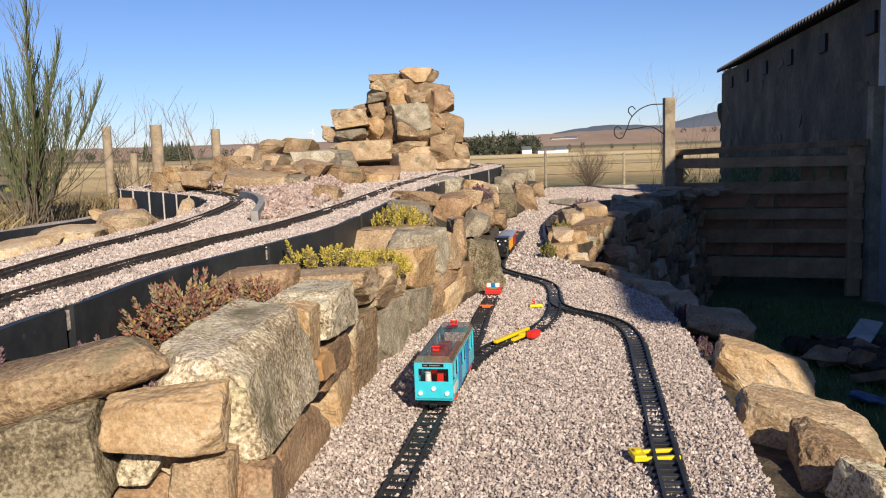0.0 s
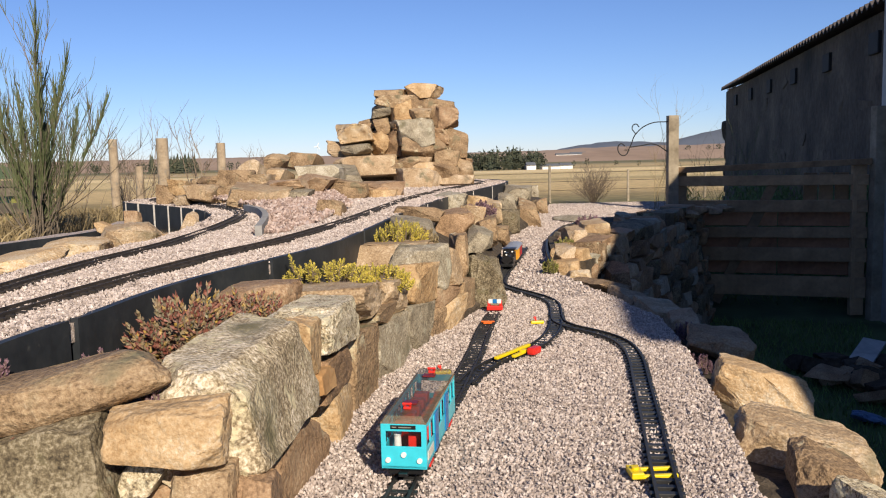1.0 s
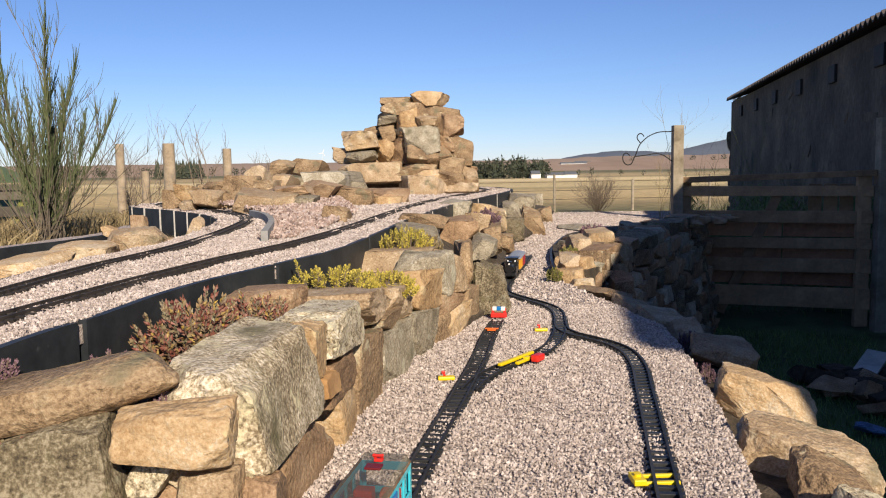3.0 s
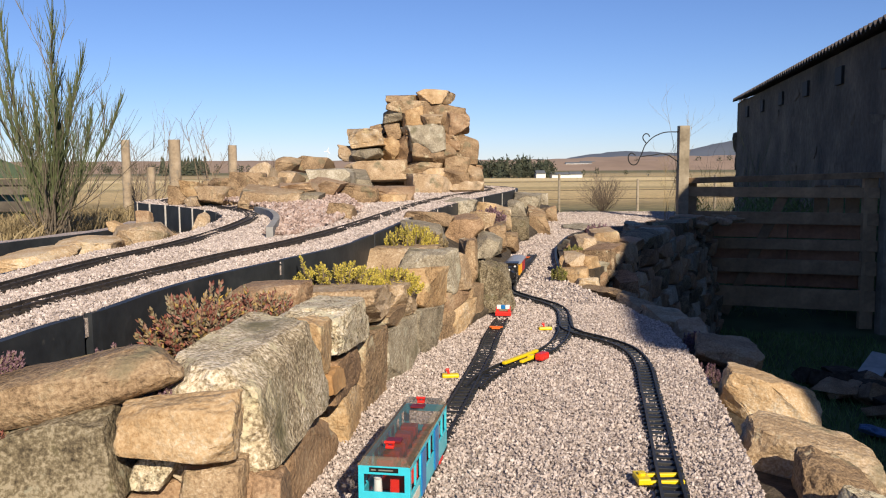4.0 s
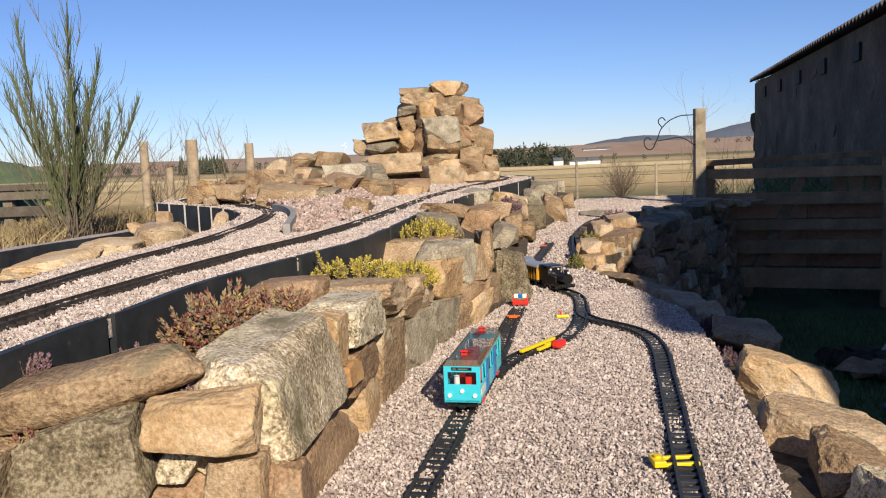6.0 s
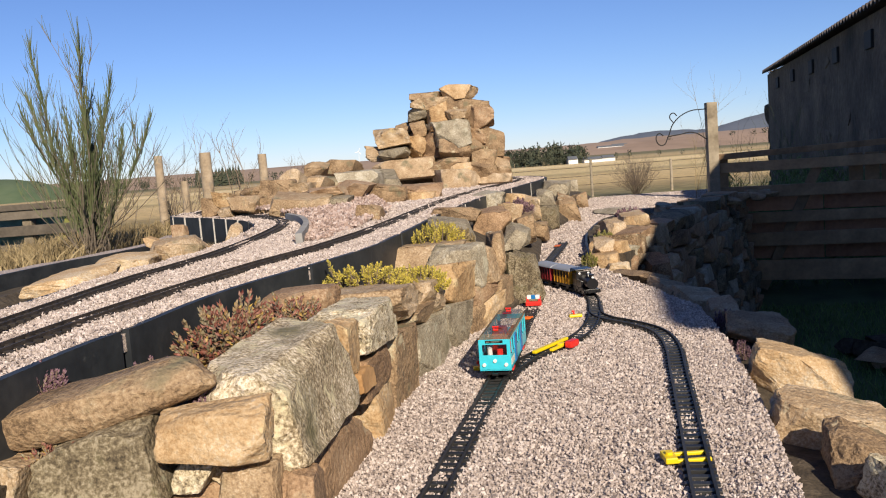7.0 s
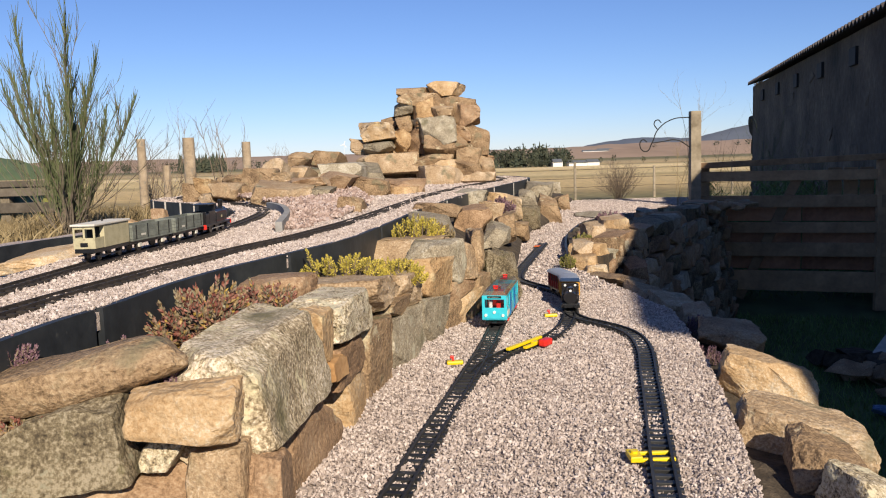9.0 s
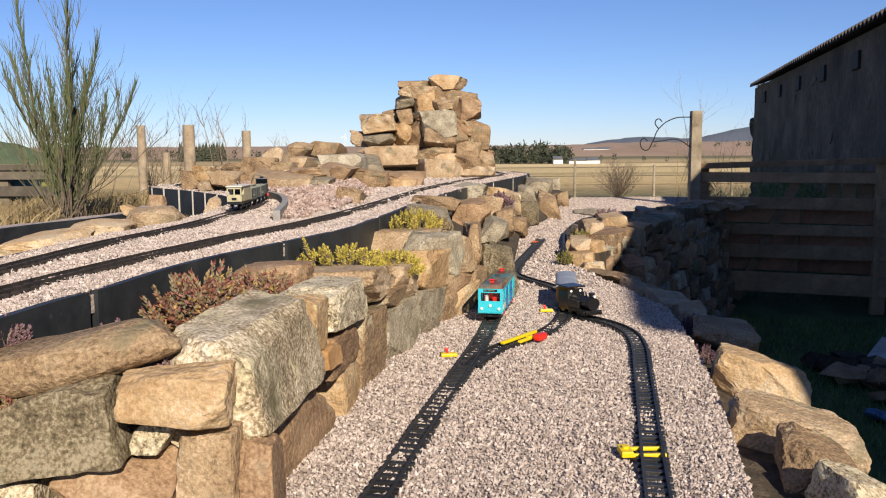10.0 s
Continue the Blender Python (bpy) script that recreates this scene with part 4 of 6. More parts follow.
# ---- stones ----
def build_stones():
    w = thing("retaining_wall", "dry stone retaining wall of tan and grey field stones", "stone wall", kind="structure")
    near_wall_stones(w)
    path_wall_stones(w)
    b = thing("boulder", "large lichen-covered block at corner of stone wall", "boulder")
    v, f = block_shape([(-.48, .99, .105), (-.327, .982, .128), (-.314, 1.39, .112), (-.48, 1.44, .09)], [(-.50, .99, .264), (-.355, .982, .268), (-.337, 1.345, .268), (-.45, 1.43, .270)], 40, .045, .08, 3)
    raw("block", v.tolist(), f, BOULDER, b, "", 34)
    r = thing("standing_rock", "tall dark mossy rock leaning at wall foot", "rock")
    standing_rock(r)
    c = thing("stone_cairn", "tall dry-stacked cairn of ochre and grey stones", "cairn")
    cairn_stones(c)
    ridge_stones(thing("rockery", "low rockery of weathered tan stones", "rockery"))
    pit_stones(thing("pit_rockery", "sunlit sandstone rocks in planted pit", "rockery"))
    edge_rocks(thing("border_rocks", "rough sandstone rocks along gravel border", "rock border"))
    bw = thing("bank_wall", "dry stone bank wall with darker stones along its shaded half", "stone wall", kind="structure")
    bank_stones(bw)
    # the shaded length of the bank, course by course, its shade deepened by stone colour
    rng = random.Random(8)
    a, e = np.array((.46, 3.8)), np.array((1.9, 7.0))
    length = np.linalg.norm(e - a)
    d = (e - a) / length
    nrm = np.array((d[1], -d[0]))
    z = GRASS_Z
    while z < .03:
        h = rng.uniform(.075, .125)
        s = rng.uniform(-.1, 0)
        while s < length:
            wd = rng.uniform(.17, .34)
            top = .085 - .05 * s / length
            if z + h * .5 < top:
                p = a + d * (s + wd / 2) + nrm * (.13 - .16 * (z + .9) + rng.uniform(-.012, .012))
                # past .7 m darker stone kinds are picked to deepen the shade
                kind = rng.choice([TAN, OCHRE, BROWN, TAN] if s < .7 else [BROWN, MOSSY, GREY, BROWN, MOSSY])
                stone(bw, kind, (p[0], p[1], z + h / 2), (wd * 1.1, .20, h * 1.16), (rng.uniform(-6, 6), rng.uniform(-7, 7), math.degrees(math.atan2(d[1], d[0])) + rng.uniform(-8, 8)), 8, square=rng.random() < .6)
            s += wd
        z += h
    fill = [(.36, 3.75), (.475, 4.87), (.66, 5.6), (1.0, 6.25), (1.5, 6.75), (1.84, 7.1), (1.88, 6.9), (1.2, 5.42), (.5, 3.7)]
    ribbon_wall("hearting", np.array([a + d * length * k / 8 - nrm * .02 for k in range(9)]), GRASS_Z, -.02, .12, BROWN, bw)
    tagged(sheet("planted_bank", fill, wavy(.03, .02, 4), EARTH, .1, GRASS_Z), "narrow planted soil bank behind dry stones", "soil", kind="structure")
    for i in range(64):
        t = (i + .5) / 64
        y = 3.9 + 3.3 * t
        x0 = np.interp(y, [p[1] for p in LOW_RIGHT], [p[0] for p in LOW_RIGHT])
        x = x0 + .09 + rng.random() * (.10 + .45 * min(t * 1.6, 1))
        stone(bw, rng.choice([TAN, GREY, BROWN, BROWN]), (x, y, .03), (rng.uniform(.09, .17), rng.uniform(.10, .18), rng.uniform(.04, .07)), (rng.uniform(-8, 8), rng.uniform(-4, 12), rng.uniform(-30, 30)), 8)
    strip = [(p[0] - .02, p[1]) for p in LOW_RIGHT[1:6]] + [(p[0] + .17, p[1]) for p in LOW_RIGHT[1:6][::-1]]
    tagged(sheet("border_soil", strip, wavy(-.055, .02, 9), EARTH, .05, GRASS_Z), "dark soil strip beside gravel", "soil", kind="structure")
    lk = thing("bank_edging", "thin dark edging along gravel bend", "edging", kind="structure")
    ribbon_wall("board", curve_points([(.352, 3.72), (.40, 4.3), (.48, 4.87), (.66, 5.6), (.9, 6.1)], .03), -.05, .030, .012, EDGING, lk)
    sl = thing("slate_slab", "flat grey stone slab lying on gravel", "stone")
    stone(sl, GREY, (.87, 6.45, .018), (.28, .5, .04), (0, 2, 20), 8, "slab")


# ---- tracks ----
def build_track(name, label, L, gauge, tie, pitch, mat_r, mat_t, z, tray=False, z_rail=.006, limit=300):
    t = thing(name, label, "track")
    d = np.gradient(L, axis=0)
    d /= np.linalg.norm(d, axis=1, keepdims=True)
    nr = np.stack([-d[:, 1], d[:, 0]], 1)
    for sgn in (-1, 1):
        ribbon_wall("rail", L + nr * sgn * gauge / 2, z + .004, z + .004 + z_rail, .0048 if tray else .003, mat_r, t)
    me = mesh_of(bmbox((0, 0, 0), (tie[1], tie[0], .0065), .0008), mat_t)
    total = (len(L) - 1) * .01
    order = list(np.arange(pitch / 2, total, pitch))
    order.sort(key=lambda s: L[min(int(s * 100), len(L) - 1)][1] if L[min(int(s * 100), len(L) - 1)][1] > .6 else 99)
    for s in order[:limit]:
        x, y, a = on_line(L, s)
        ob = new("sleeper", me)
        ob.parent = t
        ob.matrix_basis = pose(x, y, z + .0022, 0, 0, a + (0 if tray else random.uniform(-2, 2)))
    return t


def build_tracks():
    build_track("siding_track", "black plastic toy track running straight to red buffer", TRACK_SIDING, .034, (.051, .0120), .0265, TOY_TRACK, TOY_SLEEPER, .0014, True)
    build_track("link_track", "black plastic toy track curving between two points", TRACK_LINK, .034, (.051, .0120), .0265, TOY_TRACK, TOY_SLEEPER, .0011, True)
    build_track("main_track", "black plastic toy track winding through gravel", TRACK_MAIN, .034, (.051, .0120), .0265, TOY_TRACK, TOY_SLEEPER, .0014, True)
    build_track("raised_front_track", "weathered narrow track along terrace edge", TRACK_FRONT, .030, (.060, .011), .026, RAIL_DARK, SLEEPER_DARK, TOP_Z + .0015, False, .0062)
    build_track("raised_inner_track", "weathered narrow track curving round planted pit", TRACK_INNER, .030, (.060, .011), .026, RAIL_DARK, SLEEPER_DARK, TOP_Z + .0015, False, .0062)


# ---- buildings, gate, posts ----
def build_barn():
    b = thing("barn", "long dark stone barn with corrugated roof edge", "barn")
    p0, p1 = Vector((5.85, 18.0, 0)), Vector((3.55, 6.2, 0))
    d = (p1 - p0)
    ln = d.length
    m = Matrix.Translation(p0) @ Matrix.Rotation(math.atan2(d.y, d.x), 4, "Z")
    eave = 1.71
    bm = bmesh.new()
    box(bm, (ln / 2, .25, (eave + GRASS_Z) / 2), (ln, .5, eave - GRASS_Z))
    w = part("wall", bm, BARN_WALL, b)
    w.matrix_basis = m
    part("gable_wall", bmbox((.25, 3.0, .45), (.5, 5.4, 2.7)), BARN_WALL, b).matrix_basis = m
    part("far_wall", bmbox((ln / 2, 5.8, .45), (ln, .4, 2.7)), BARN_WALL, b).matrix_basis = m
    V, Fc = [], []
    n = 150
    for i in range(n + 1):
        x = .30 + (ln - .15) * i / n
        o = .028 * (1 if i % 2 else -1)
        for y, z in ((-.14, eave - .0), (3.0, eave + 1.0), (6.2, eave)):
            V += [(x, y, z + o + .05), (x, y, z + o + .035)]
    for i in range(n):
        k, q = 6 * i, 6 * i + 6
        for j in (0, 2):
            Fc += [(k + j, q + j, q + j + 2, k + j + 2), (k + j + 1, k + j + 3, q + j + 3, q + j + 1)]
        Fc.append((k, k + 1, q + 1, q))
    raw("roof", V, Fc, BARN_ROOF, b, "rusty corrugated roof").matrix_basis = m
    rng = random.Random(2)
    for i in range(6):
        # solid dark blocks on the wall face, painted as the shade of holes
        part("painted_recess", bmbox((1.5 + i * 1.75, -.012, eave - .26), (.30, .04, .2), .01), DARK, b, "dark block standing in for shaded hole under eaves").matrix_basis = m
    for i in range(24):
        x, z = rng.uniform(.1, ln - .2), rng.uniform(-.6, eave - .3)
        stone(b, BARN_WALL, tuple(m @ Vector((x, .065, z))), (rng.uniform(.3, .7), .16, rng.uniform(.15, .35)), (0, 0, math.degrees(math.atan2(d.y, d.x))), 5, "wall_stone")
    for i in range(5):
        stone(b, BARN_WALL, tuple(m @ Vector((-.10, .2, GRASS_Z + .2 + .40 * i))), (.40 - .02 * i, .5, .46), (0, 0, 8 * i), 7, "corner_stone")
    # mostly unseen house, placed and sized to cast the shade on lawn and bank
    h = thing("house", "grey rendered house wall beside the lawn", "house")
    for q0, q1, eave in (((3.42, 6.9, 0), (2.61, 2.25, 0), HOUSE_EAVE - .52), ((2.575, 2.25, 0), (1.96, -2.0, 0), HOUSE_EAVE)):   # lower stretch added so sun reaches the gate post, then the house
        q0 = Vector(q0)
        e = Vector(q1) - q0
        hm = Matrix.Translation(q0) @ Matrix.Rotation(math.atan2(e.y, e.x), 4, "Z")
        part("wall", bmbox((e.length / 2, 1.5, (eave + GRASS_Z) / 2), (e.length, 3.0, eave - GRASS_Z)), HOUSE_WALL, h).matrix_basis = hm
        part("roof", bmbox((e.length / 2, 1.5, eave + .04), (e.length + .04, 3.1, .08)), SLATE, h).matrix_basis = hm


HOUSE_EAVE = 2.50


def build_gate():
    g = thing("gate_fence", "weathered board fence panel between two posts", "fence")
    a, b = Vector((1.885, 7.34, 0)), Vector((3.30, 6.83, 0))
    d = b - a
    ang = math.degrees(math.atan2(d.y, d.x))
    ln = d.length

    def rail(name, z, h, thick, back, wood, tilt=0.0, k0=0.0, k1=1.0, label=""):
        c = a + d * (k0 + k1) / 2
        part(name, bmbox((0, 0, 0), (ln * (k1 - k0), thick, h), .005), wood, g, label).matrix_basis = pose(c.x, c.y + back, z, 0, tilt, ang)
    for z, h in ((.245, .085), (.03, .10), (-.19, .09), (-.375, .115), (-.64, .17)):
        rail("board", z, h, .028, 0, GATE_WOOD, random.uniform(-.5, .3))
    rail("top_rail", .365, .05, .07, -.01, GATE_WOOD, -1.8, -.01, 1.01)
    part("stile", bmbox((a.x + .05, a.y + .03, -.26), (.10, .05, 1.2), .006), GATE_WOOD, g)
    part("stile", bmbox((b.x - .06, b.y + .04, -.24), (.11, .05, 1.26), .006), GATE_WOOD, g)
    part("brace", bmbox((0, 0, 0), (.08, .03, 1.15), .005), GATE_WOOD, g).matrix_basis = pose(a.x + .55, a.y - .155, -.28, 0, 24, ang)
    for z, h in ((-.085, .12), (-.28, .11), (-.49, .13)):
        rail("back_board", z, h, .022, .13, RED_BOARD, random.uniform(-.4, .4), .0, .58, "reddish board behind rails")
        rail("back_board", z, h, .022, .13, RED_BOARD, random.uniform(-.4, .4), .585, .98, "reddish board behind rails")
    for k in (.72, .80, .88):
        rail("upright_board", .09, .42, .02, .16, GATE_WOOD, 0, k, k + .07, "grey upright board behind rails")
    p = thing("gate_post", "square weathered wooden post with iron scroll hook", "post")
    part("post", bmbox((1.845, 7.3, -.05), (.088, .088, 1.72), .006), OLD_WOOD, p)
    cu = bpy.data.curves.new("scroll", "CURVE")
    cu.dimensions, cu.bevel_depth = "3D", .0045

    def spline(pts):
        s = cu.splines.new("BEZIER")
        s.bezier_points.add(len(pts) - 1)
        for bp, (x, z) in zip(s.bezier_points, pts):
            bp.co, bp.handle_left_type, bp.handle_right_type = (1.81 + x, 7.3, z), "AUTO", "AUTO"
    spline([(0, .76), (-.16, .745), (-.28, .66), (-.33, .55), (-.38, .48), (-.43, .52), (-.41, .58), (-.37, .56)])
    spline([(0, .50), (-.12, .57), (-.24, .56), (-.33, .55)])
    spline([(-.28, .66), (-.31, .72), (-.28, .745), (-.25, .72)])
    o = new("scroll_hook", cu)
    cu.materials.append(IRON)
    o.parent = p
    q = thing("end_post", "dark wooden post at house wall", "post")
    part("post", bmbox((3.36, 6.80, -.05), (.10, .10, 1.75), .006), OLD_WOOD, q)


def round_post(x, y, z0, z1, r, lean=0.0):
    p = thing("fence_post", "pale round wooden fence post", "post", pose(x, y, z0, 0, lean, 0), "round fence posts")
    bm = bmrod((0, 0, 0), (0, 0, z1 - z0), r, r * .96, 18)
    part("shaft", bm, POST_WOOD, p, smooth=40)
    return p


def build_posts():
    round_post(-2.10, 6.0, -.2, .685, .043)
    round_post(-1.95, 7.0, -.2, .665, .037, 0)
    round_post(-2.76, 6.8, -.3, .71, .036)
    round_post(-2.67, 7.1, -.3, .49, .033)
    f = thing("board_fence", "grey weathered fence of horizontal boards", "fence")
    for z, h, y in ((.375, .05, 6.88), (.315, .085, 6.9), (.175, .085, 6.9), (.02, .085, 6.9), (-.115, .085, 6.9)):
        part("board", bmbox((-4.25, y, z), (1.75, .03, h), .005), FENCE_WOOD, f)
    for x in (-4.95, -4.0, -3.42):
        part("post", bmbox((x, 6.96, -.26), (.08, .08, 1.26), .006), OLD_WOOD, f)
    part("brace", bmbox((0, 0, 0), (.07, .03, .75), .005), MOSS, f, "mossy slanting brace").matrix_basis = pose(-3.72, 6.94, .08, 0, 28, 0)
    for x, z, w, h in ((-4.3, .235, 1.5, .11), (-4.1, .09, 1.2, .10), (-4.3, -.05, 1.5, .10)):
        part("back_board", bmbox((x, 7.06, z), (w, .02, h), .004), TEAL_BOARD, f, "faded teal board behind fence")


# ---- distance ----
def ridge(name, label, y, heights, mat, depth, uneven):
    """A long hill; heights: (x, height over the lawn) from left to right."""
    hx, hz = zip(*heights)
    V, Fc = [], []
    n = 300
    for i in range(n + 1):
        x = hx[0] + (hx[-1] - hx[0]) * i / n
        h = float(np.interp(x, hx, hz)) + uneven * noise.noise(Vector((x * 12 / depth, y * .01, 0)))
        V += [(x, y - depth, GRASS_Z - 11), (x, y - depth * .3, GRASS_Z + h * .62 - 2), (x, y, GRASS_Z + h), (x, y + depth, GRASS_Z - 11)]
    for i in range(n):
        k = 4 * i
        for j in range(3):
            Fc.append((k + j, k + 4 + j, k + 5 + j, k + 1 + j))
    return tagged(raw(name, V, Fc, mat, None, "", 60), label, "hill", kind="structure")


def round_tree(V, Fc, x, y, z, h, rng):
    """A broad crown of loose leaf clumps on a short stem."""
    w = h * rng.uniform(.28, .45)
    i0 = len(V)
    V += [(x - h * .03, y, z - .3), (x + h * .03, y, z - .3), (x, y, z + h * .6)]
    Fc.append((i0, i0 + 1, i0 + 2))
    for _ in range(70):
        a, u, q = rng.uniform(0, 6.28), rng.uniform(-1, 1), rng.uniform(.5, 1) * rng.uniform(.8, 1.1)
        e = math.sqrt(1 - u * u) * q
        c = (x + w * e * math.cos(a), y + w * e * math.sin(a), z + h * (.56 + .42 * u * q))
        i0 = len(V)
        for _ in range(3):
            V.append(tuple(c[k] + rng.gauss(0, h * .055) for k in range(3)))
        Fc.append((i0, i0 + 1, i0 + 2))


def conifer(V, Fc, x, y, z, h, rng):
    n = 7
    for k in range(n):
        r = h * .24 * (1 - k / n) * rng.uniform(.8, 1.2)
        zb = z + h * (.06 + .86 * k / n)
        i0 = len(V)
        V.append((x, y, zb + h * .24))
        m = 9
        for j in range(m):
            a = 2 * math.pi * j / m + rng.random()
            q = r * rng.uniform(.6, 1.25)
            V.append((x + q * math.cos(a), y + q * math.sin(a), zb + rng.uniform(-.04, .04) * h))
        Fc += [(i0, i0 + 1 + j, i0 + 1 + (j + 1) % m) for j in range(m)]


def build_distance():
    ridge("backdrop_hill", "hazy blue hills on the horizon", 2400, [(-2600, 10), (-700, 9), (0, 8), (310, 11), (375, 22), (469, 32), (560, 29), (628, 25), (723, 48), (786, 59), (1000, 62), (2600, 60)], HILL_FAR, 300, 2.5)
    ridge("backdrop_hill", "brown ploughed rise beyond the stubble", 700, [(-900, 6), (-200, 4.5), (44, 3.8), (90, 4.2), (109, 5.2), (137, 5.8), (183, 5.8), (230, 6.2), (900, 8)], HILL_MID, 160, .7)
    ridge("backdrop_hill", "green grassy hill beyond the fence", 400, [(-900, 13), (-300, 10), (-236, 7.6), (-228, 6.9), (-216, 4.9), (-207, 1.4), (-200, -5)], HILL_GREEN, 60, .3)
    rng = random.Random(4)
    V, Fc = [], []
    for _ in range(95):
        y = 240 + rng.uniform(0, 22)
        x = rng.uniform(2, 27) * y / 240
        h = rng.uniform(4.0, 6.6) * (1.12 if 14 < x < 24 else .95)
        (conifer if rng.random() < .3 else round_tree)(V, Fc, x, y, land(y), h, rng)
    for _ in range(20):
        y = 237 + rng.uniform(0, 3)
        round_tree(V, Fc, rng.uniform(15, 29), y, land(y), rng.uniform(1.8, 3.4), rng)
    for _ in range(9):
        round_tree(V, Fc, rng.uniform(26.5, 30.5), 262, land(262), rng.uniform(4.5, 6.0), rng)
    for x, h in ((40, 2.5), (44, 3), (53, 2.4), (60, 2.0)):
        round_tree(V, Fc, x, 262, land(262), h, rng)
    for x, h in ((141, 6), (157, 3.5), (188, 7), (204, 6.5), (212, 8), (219, 7), (226, 6), (238, 7)):
        round_tree(V, Fc, x, 655, -2.0, h, rng)
    for _ in range(40):
        y = 450 + rng.uniform(-20, 20)
        conifer(V, Fc, rng.uniform(-152, -136), y, land(y), rng.uniform(8, 11), rng)
    for _ in range(60):
        y = 500 + rng.uniform(-20, 20)
        round_tree(V, Fc, rng.uniform(-300, -115), y, land(y), rng.uniform(5.5, 7.5), rng)
    tagged(raw("far_wood", V, Fc, CONIFER), "dark conifer plantation beyond the fields", "trees", kind="stuff")
    for x, y, z, w, h in ((24.0, 238, land(238), 2.6, 1.35), (29.8, 240, land(240), 5.0, 1.0), (34.5, 243, land(243), 3.4, 1.1), (95, 648, -2.1, 20, 1.7), (104, 660, -1.2, 12, 1.6)):
        f = thing("farm_building", "white farm building with slate roof", "farm building", pose(x, y, z))
        part("wall", bmbox((0, 0, h / 2), (w, 7, h)), WHITE_WALL, f)
        bm = bmesh.new()
        vs = [bm.verts.new(c) for c in ((-w / 2, -3.9, h), (w / 2, -3.9, h), (w / 2, 3.9, h), (-w / 2, 3.9, h), (-w / 2, 0, h * 1.6), (w / 2, 0, h * 1.6))]
        for q in ((0, 1, 5, 4), (2, 3, 4, 5), (0, 4, 3), (1, 2, 5), (3, 2, 1, 0)):
            bm.faces.new([vs[i] for i in q])
        part("roof", bm, SLATE, f)
    t = thing("wind_turbine", "small white wind turbine on the horizon", "wind turbine", pose(-89.5, 600, GRASS_Z))
    part("mast", bmrod((0, 0, -5), (0, 0, 10.5), .16, .10), WHITE, t)
    part("hub", bmrod((0, -.8, 10.5), (0, .8, 10.5), .45), WHITE, t)
    for a in (20, 140, 260):
        part("blade", bmbox((0, 0, 1.3), (.4, .2, 2.6), .08), WHITE, t).matrix_basis = pose(0, -.6, 10.5, 0, a, 0)
    rng = random.Random(9)
    for i in range(26):
        x = -4 + i * 2.3
        p = thing("field_post", "thin grey fence post in the field", "post", pose(x, 24 + .1 * x, GRASS_Z), "field fence posts")
        part("shaft", bmrod((0, 0, 0), (0, 0, rng.uniform(.9, 1.1)), .04, .035, 8), OLD_WOOD, p)
    wires = thing("wire_fence", "thin wires between field posts", "fence")
    for z in (.35, .6, .85):
        part("wire", bmrod((-4, 23.6, GRASS_Z + z), (53.5, 29.35, GRASS_Z + z), .006, None, 5), IRON, wires)


# ---- vehicles: each one faces +x, its origin on the rail top under its middle ----
def wheels(parent, xs, gauge, r, mat, width=.006):
    for x in xs:
        for s in (-1, 1):
            y = s * gauge / 2
            part("wheel", bmrod((x, y - s * width, r), (x, y + s * width, r), r, r * .96, 16), mat, parent, smooth=40)


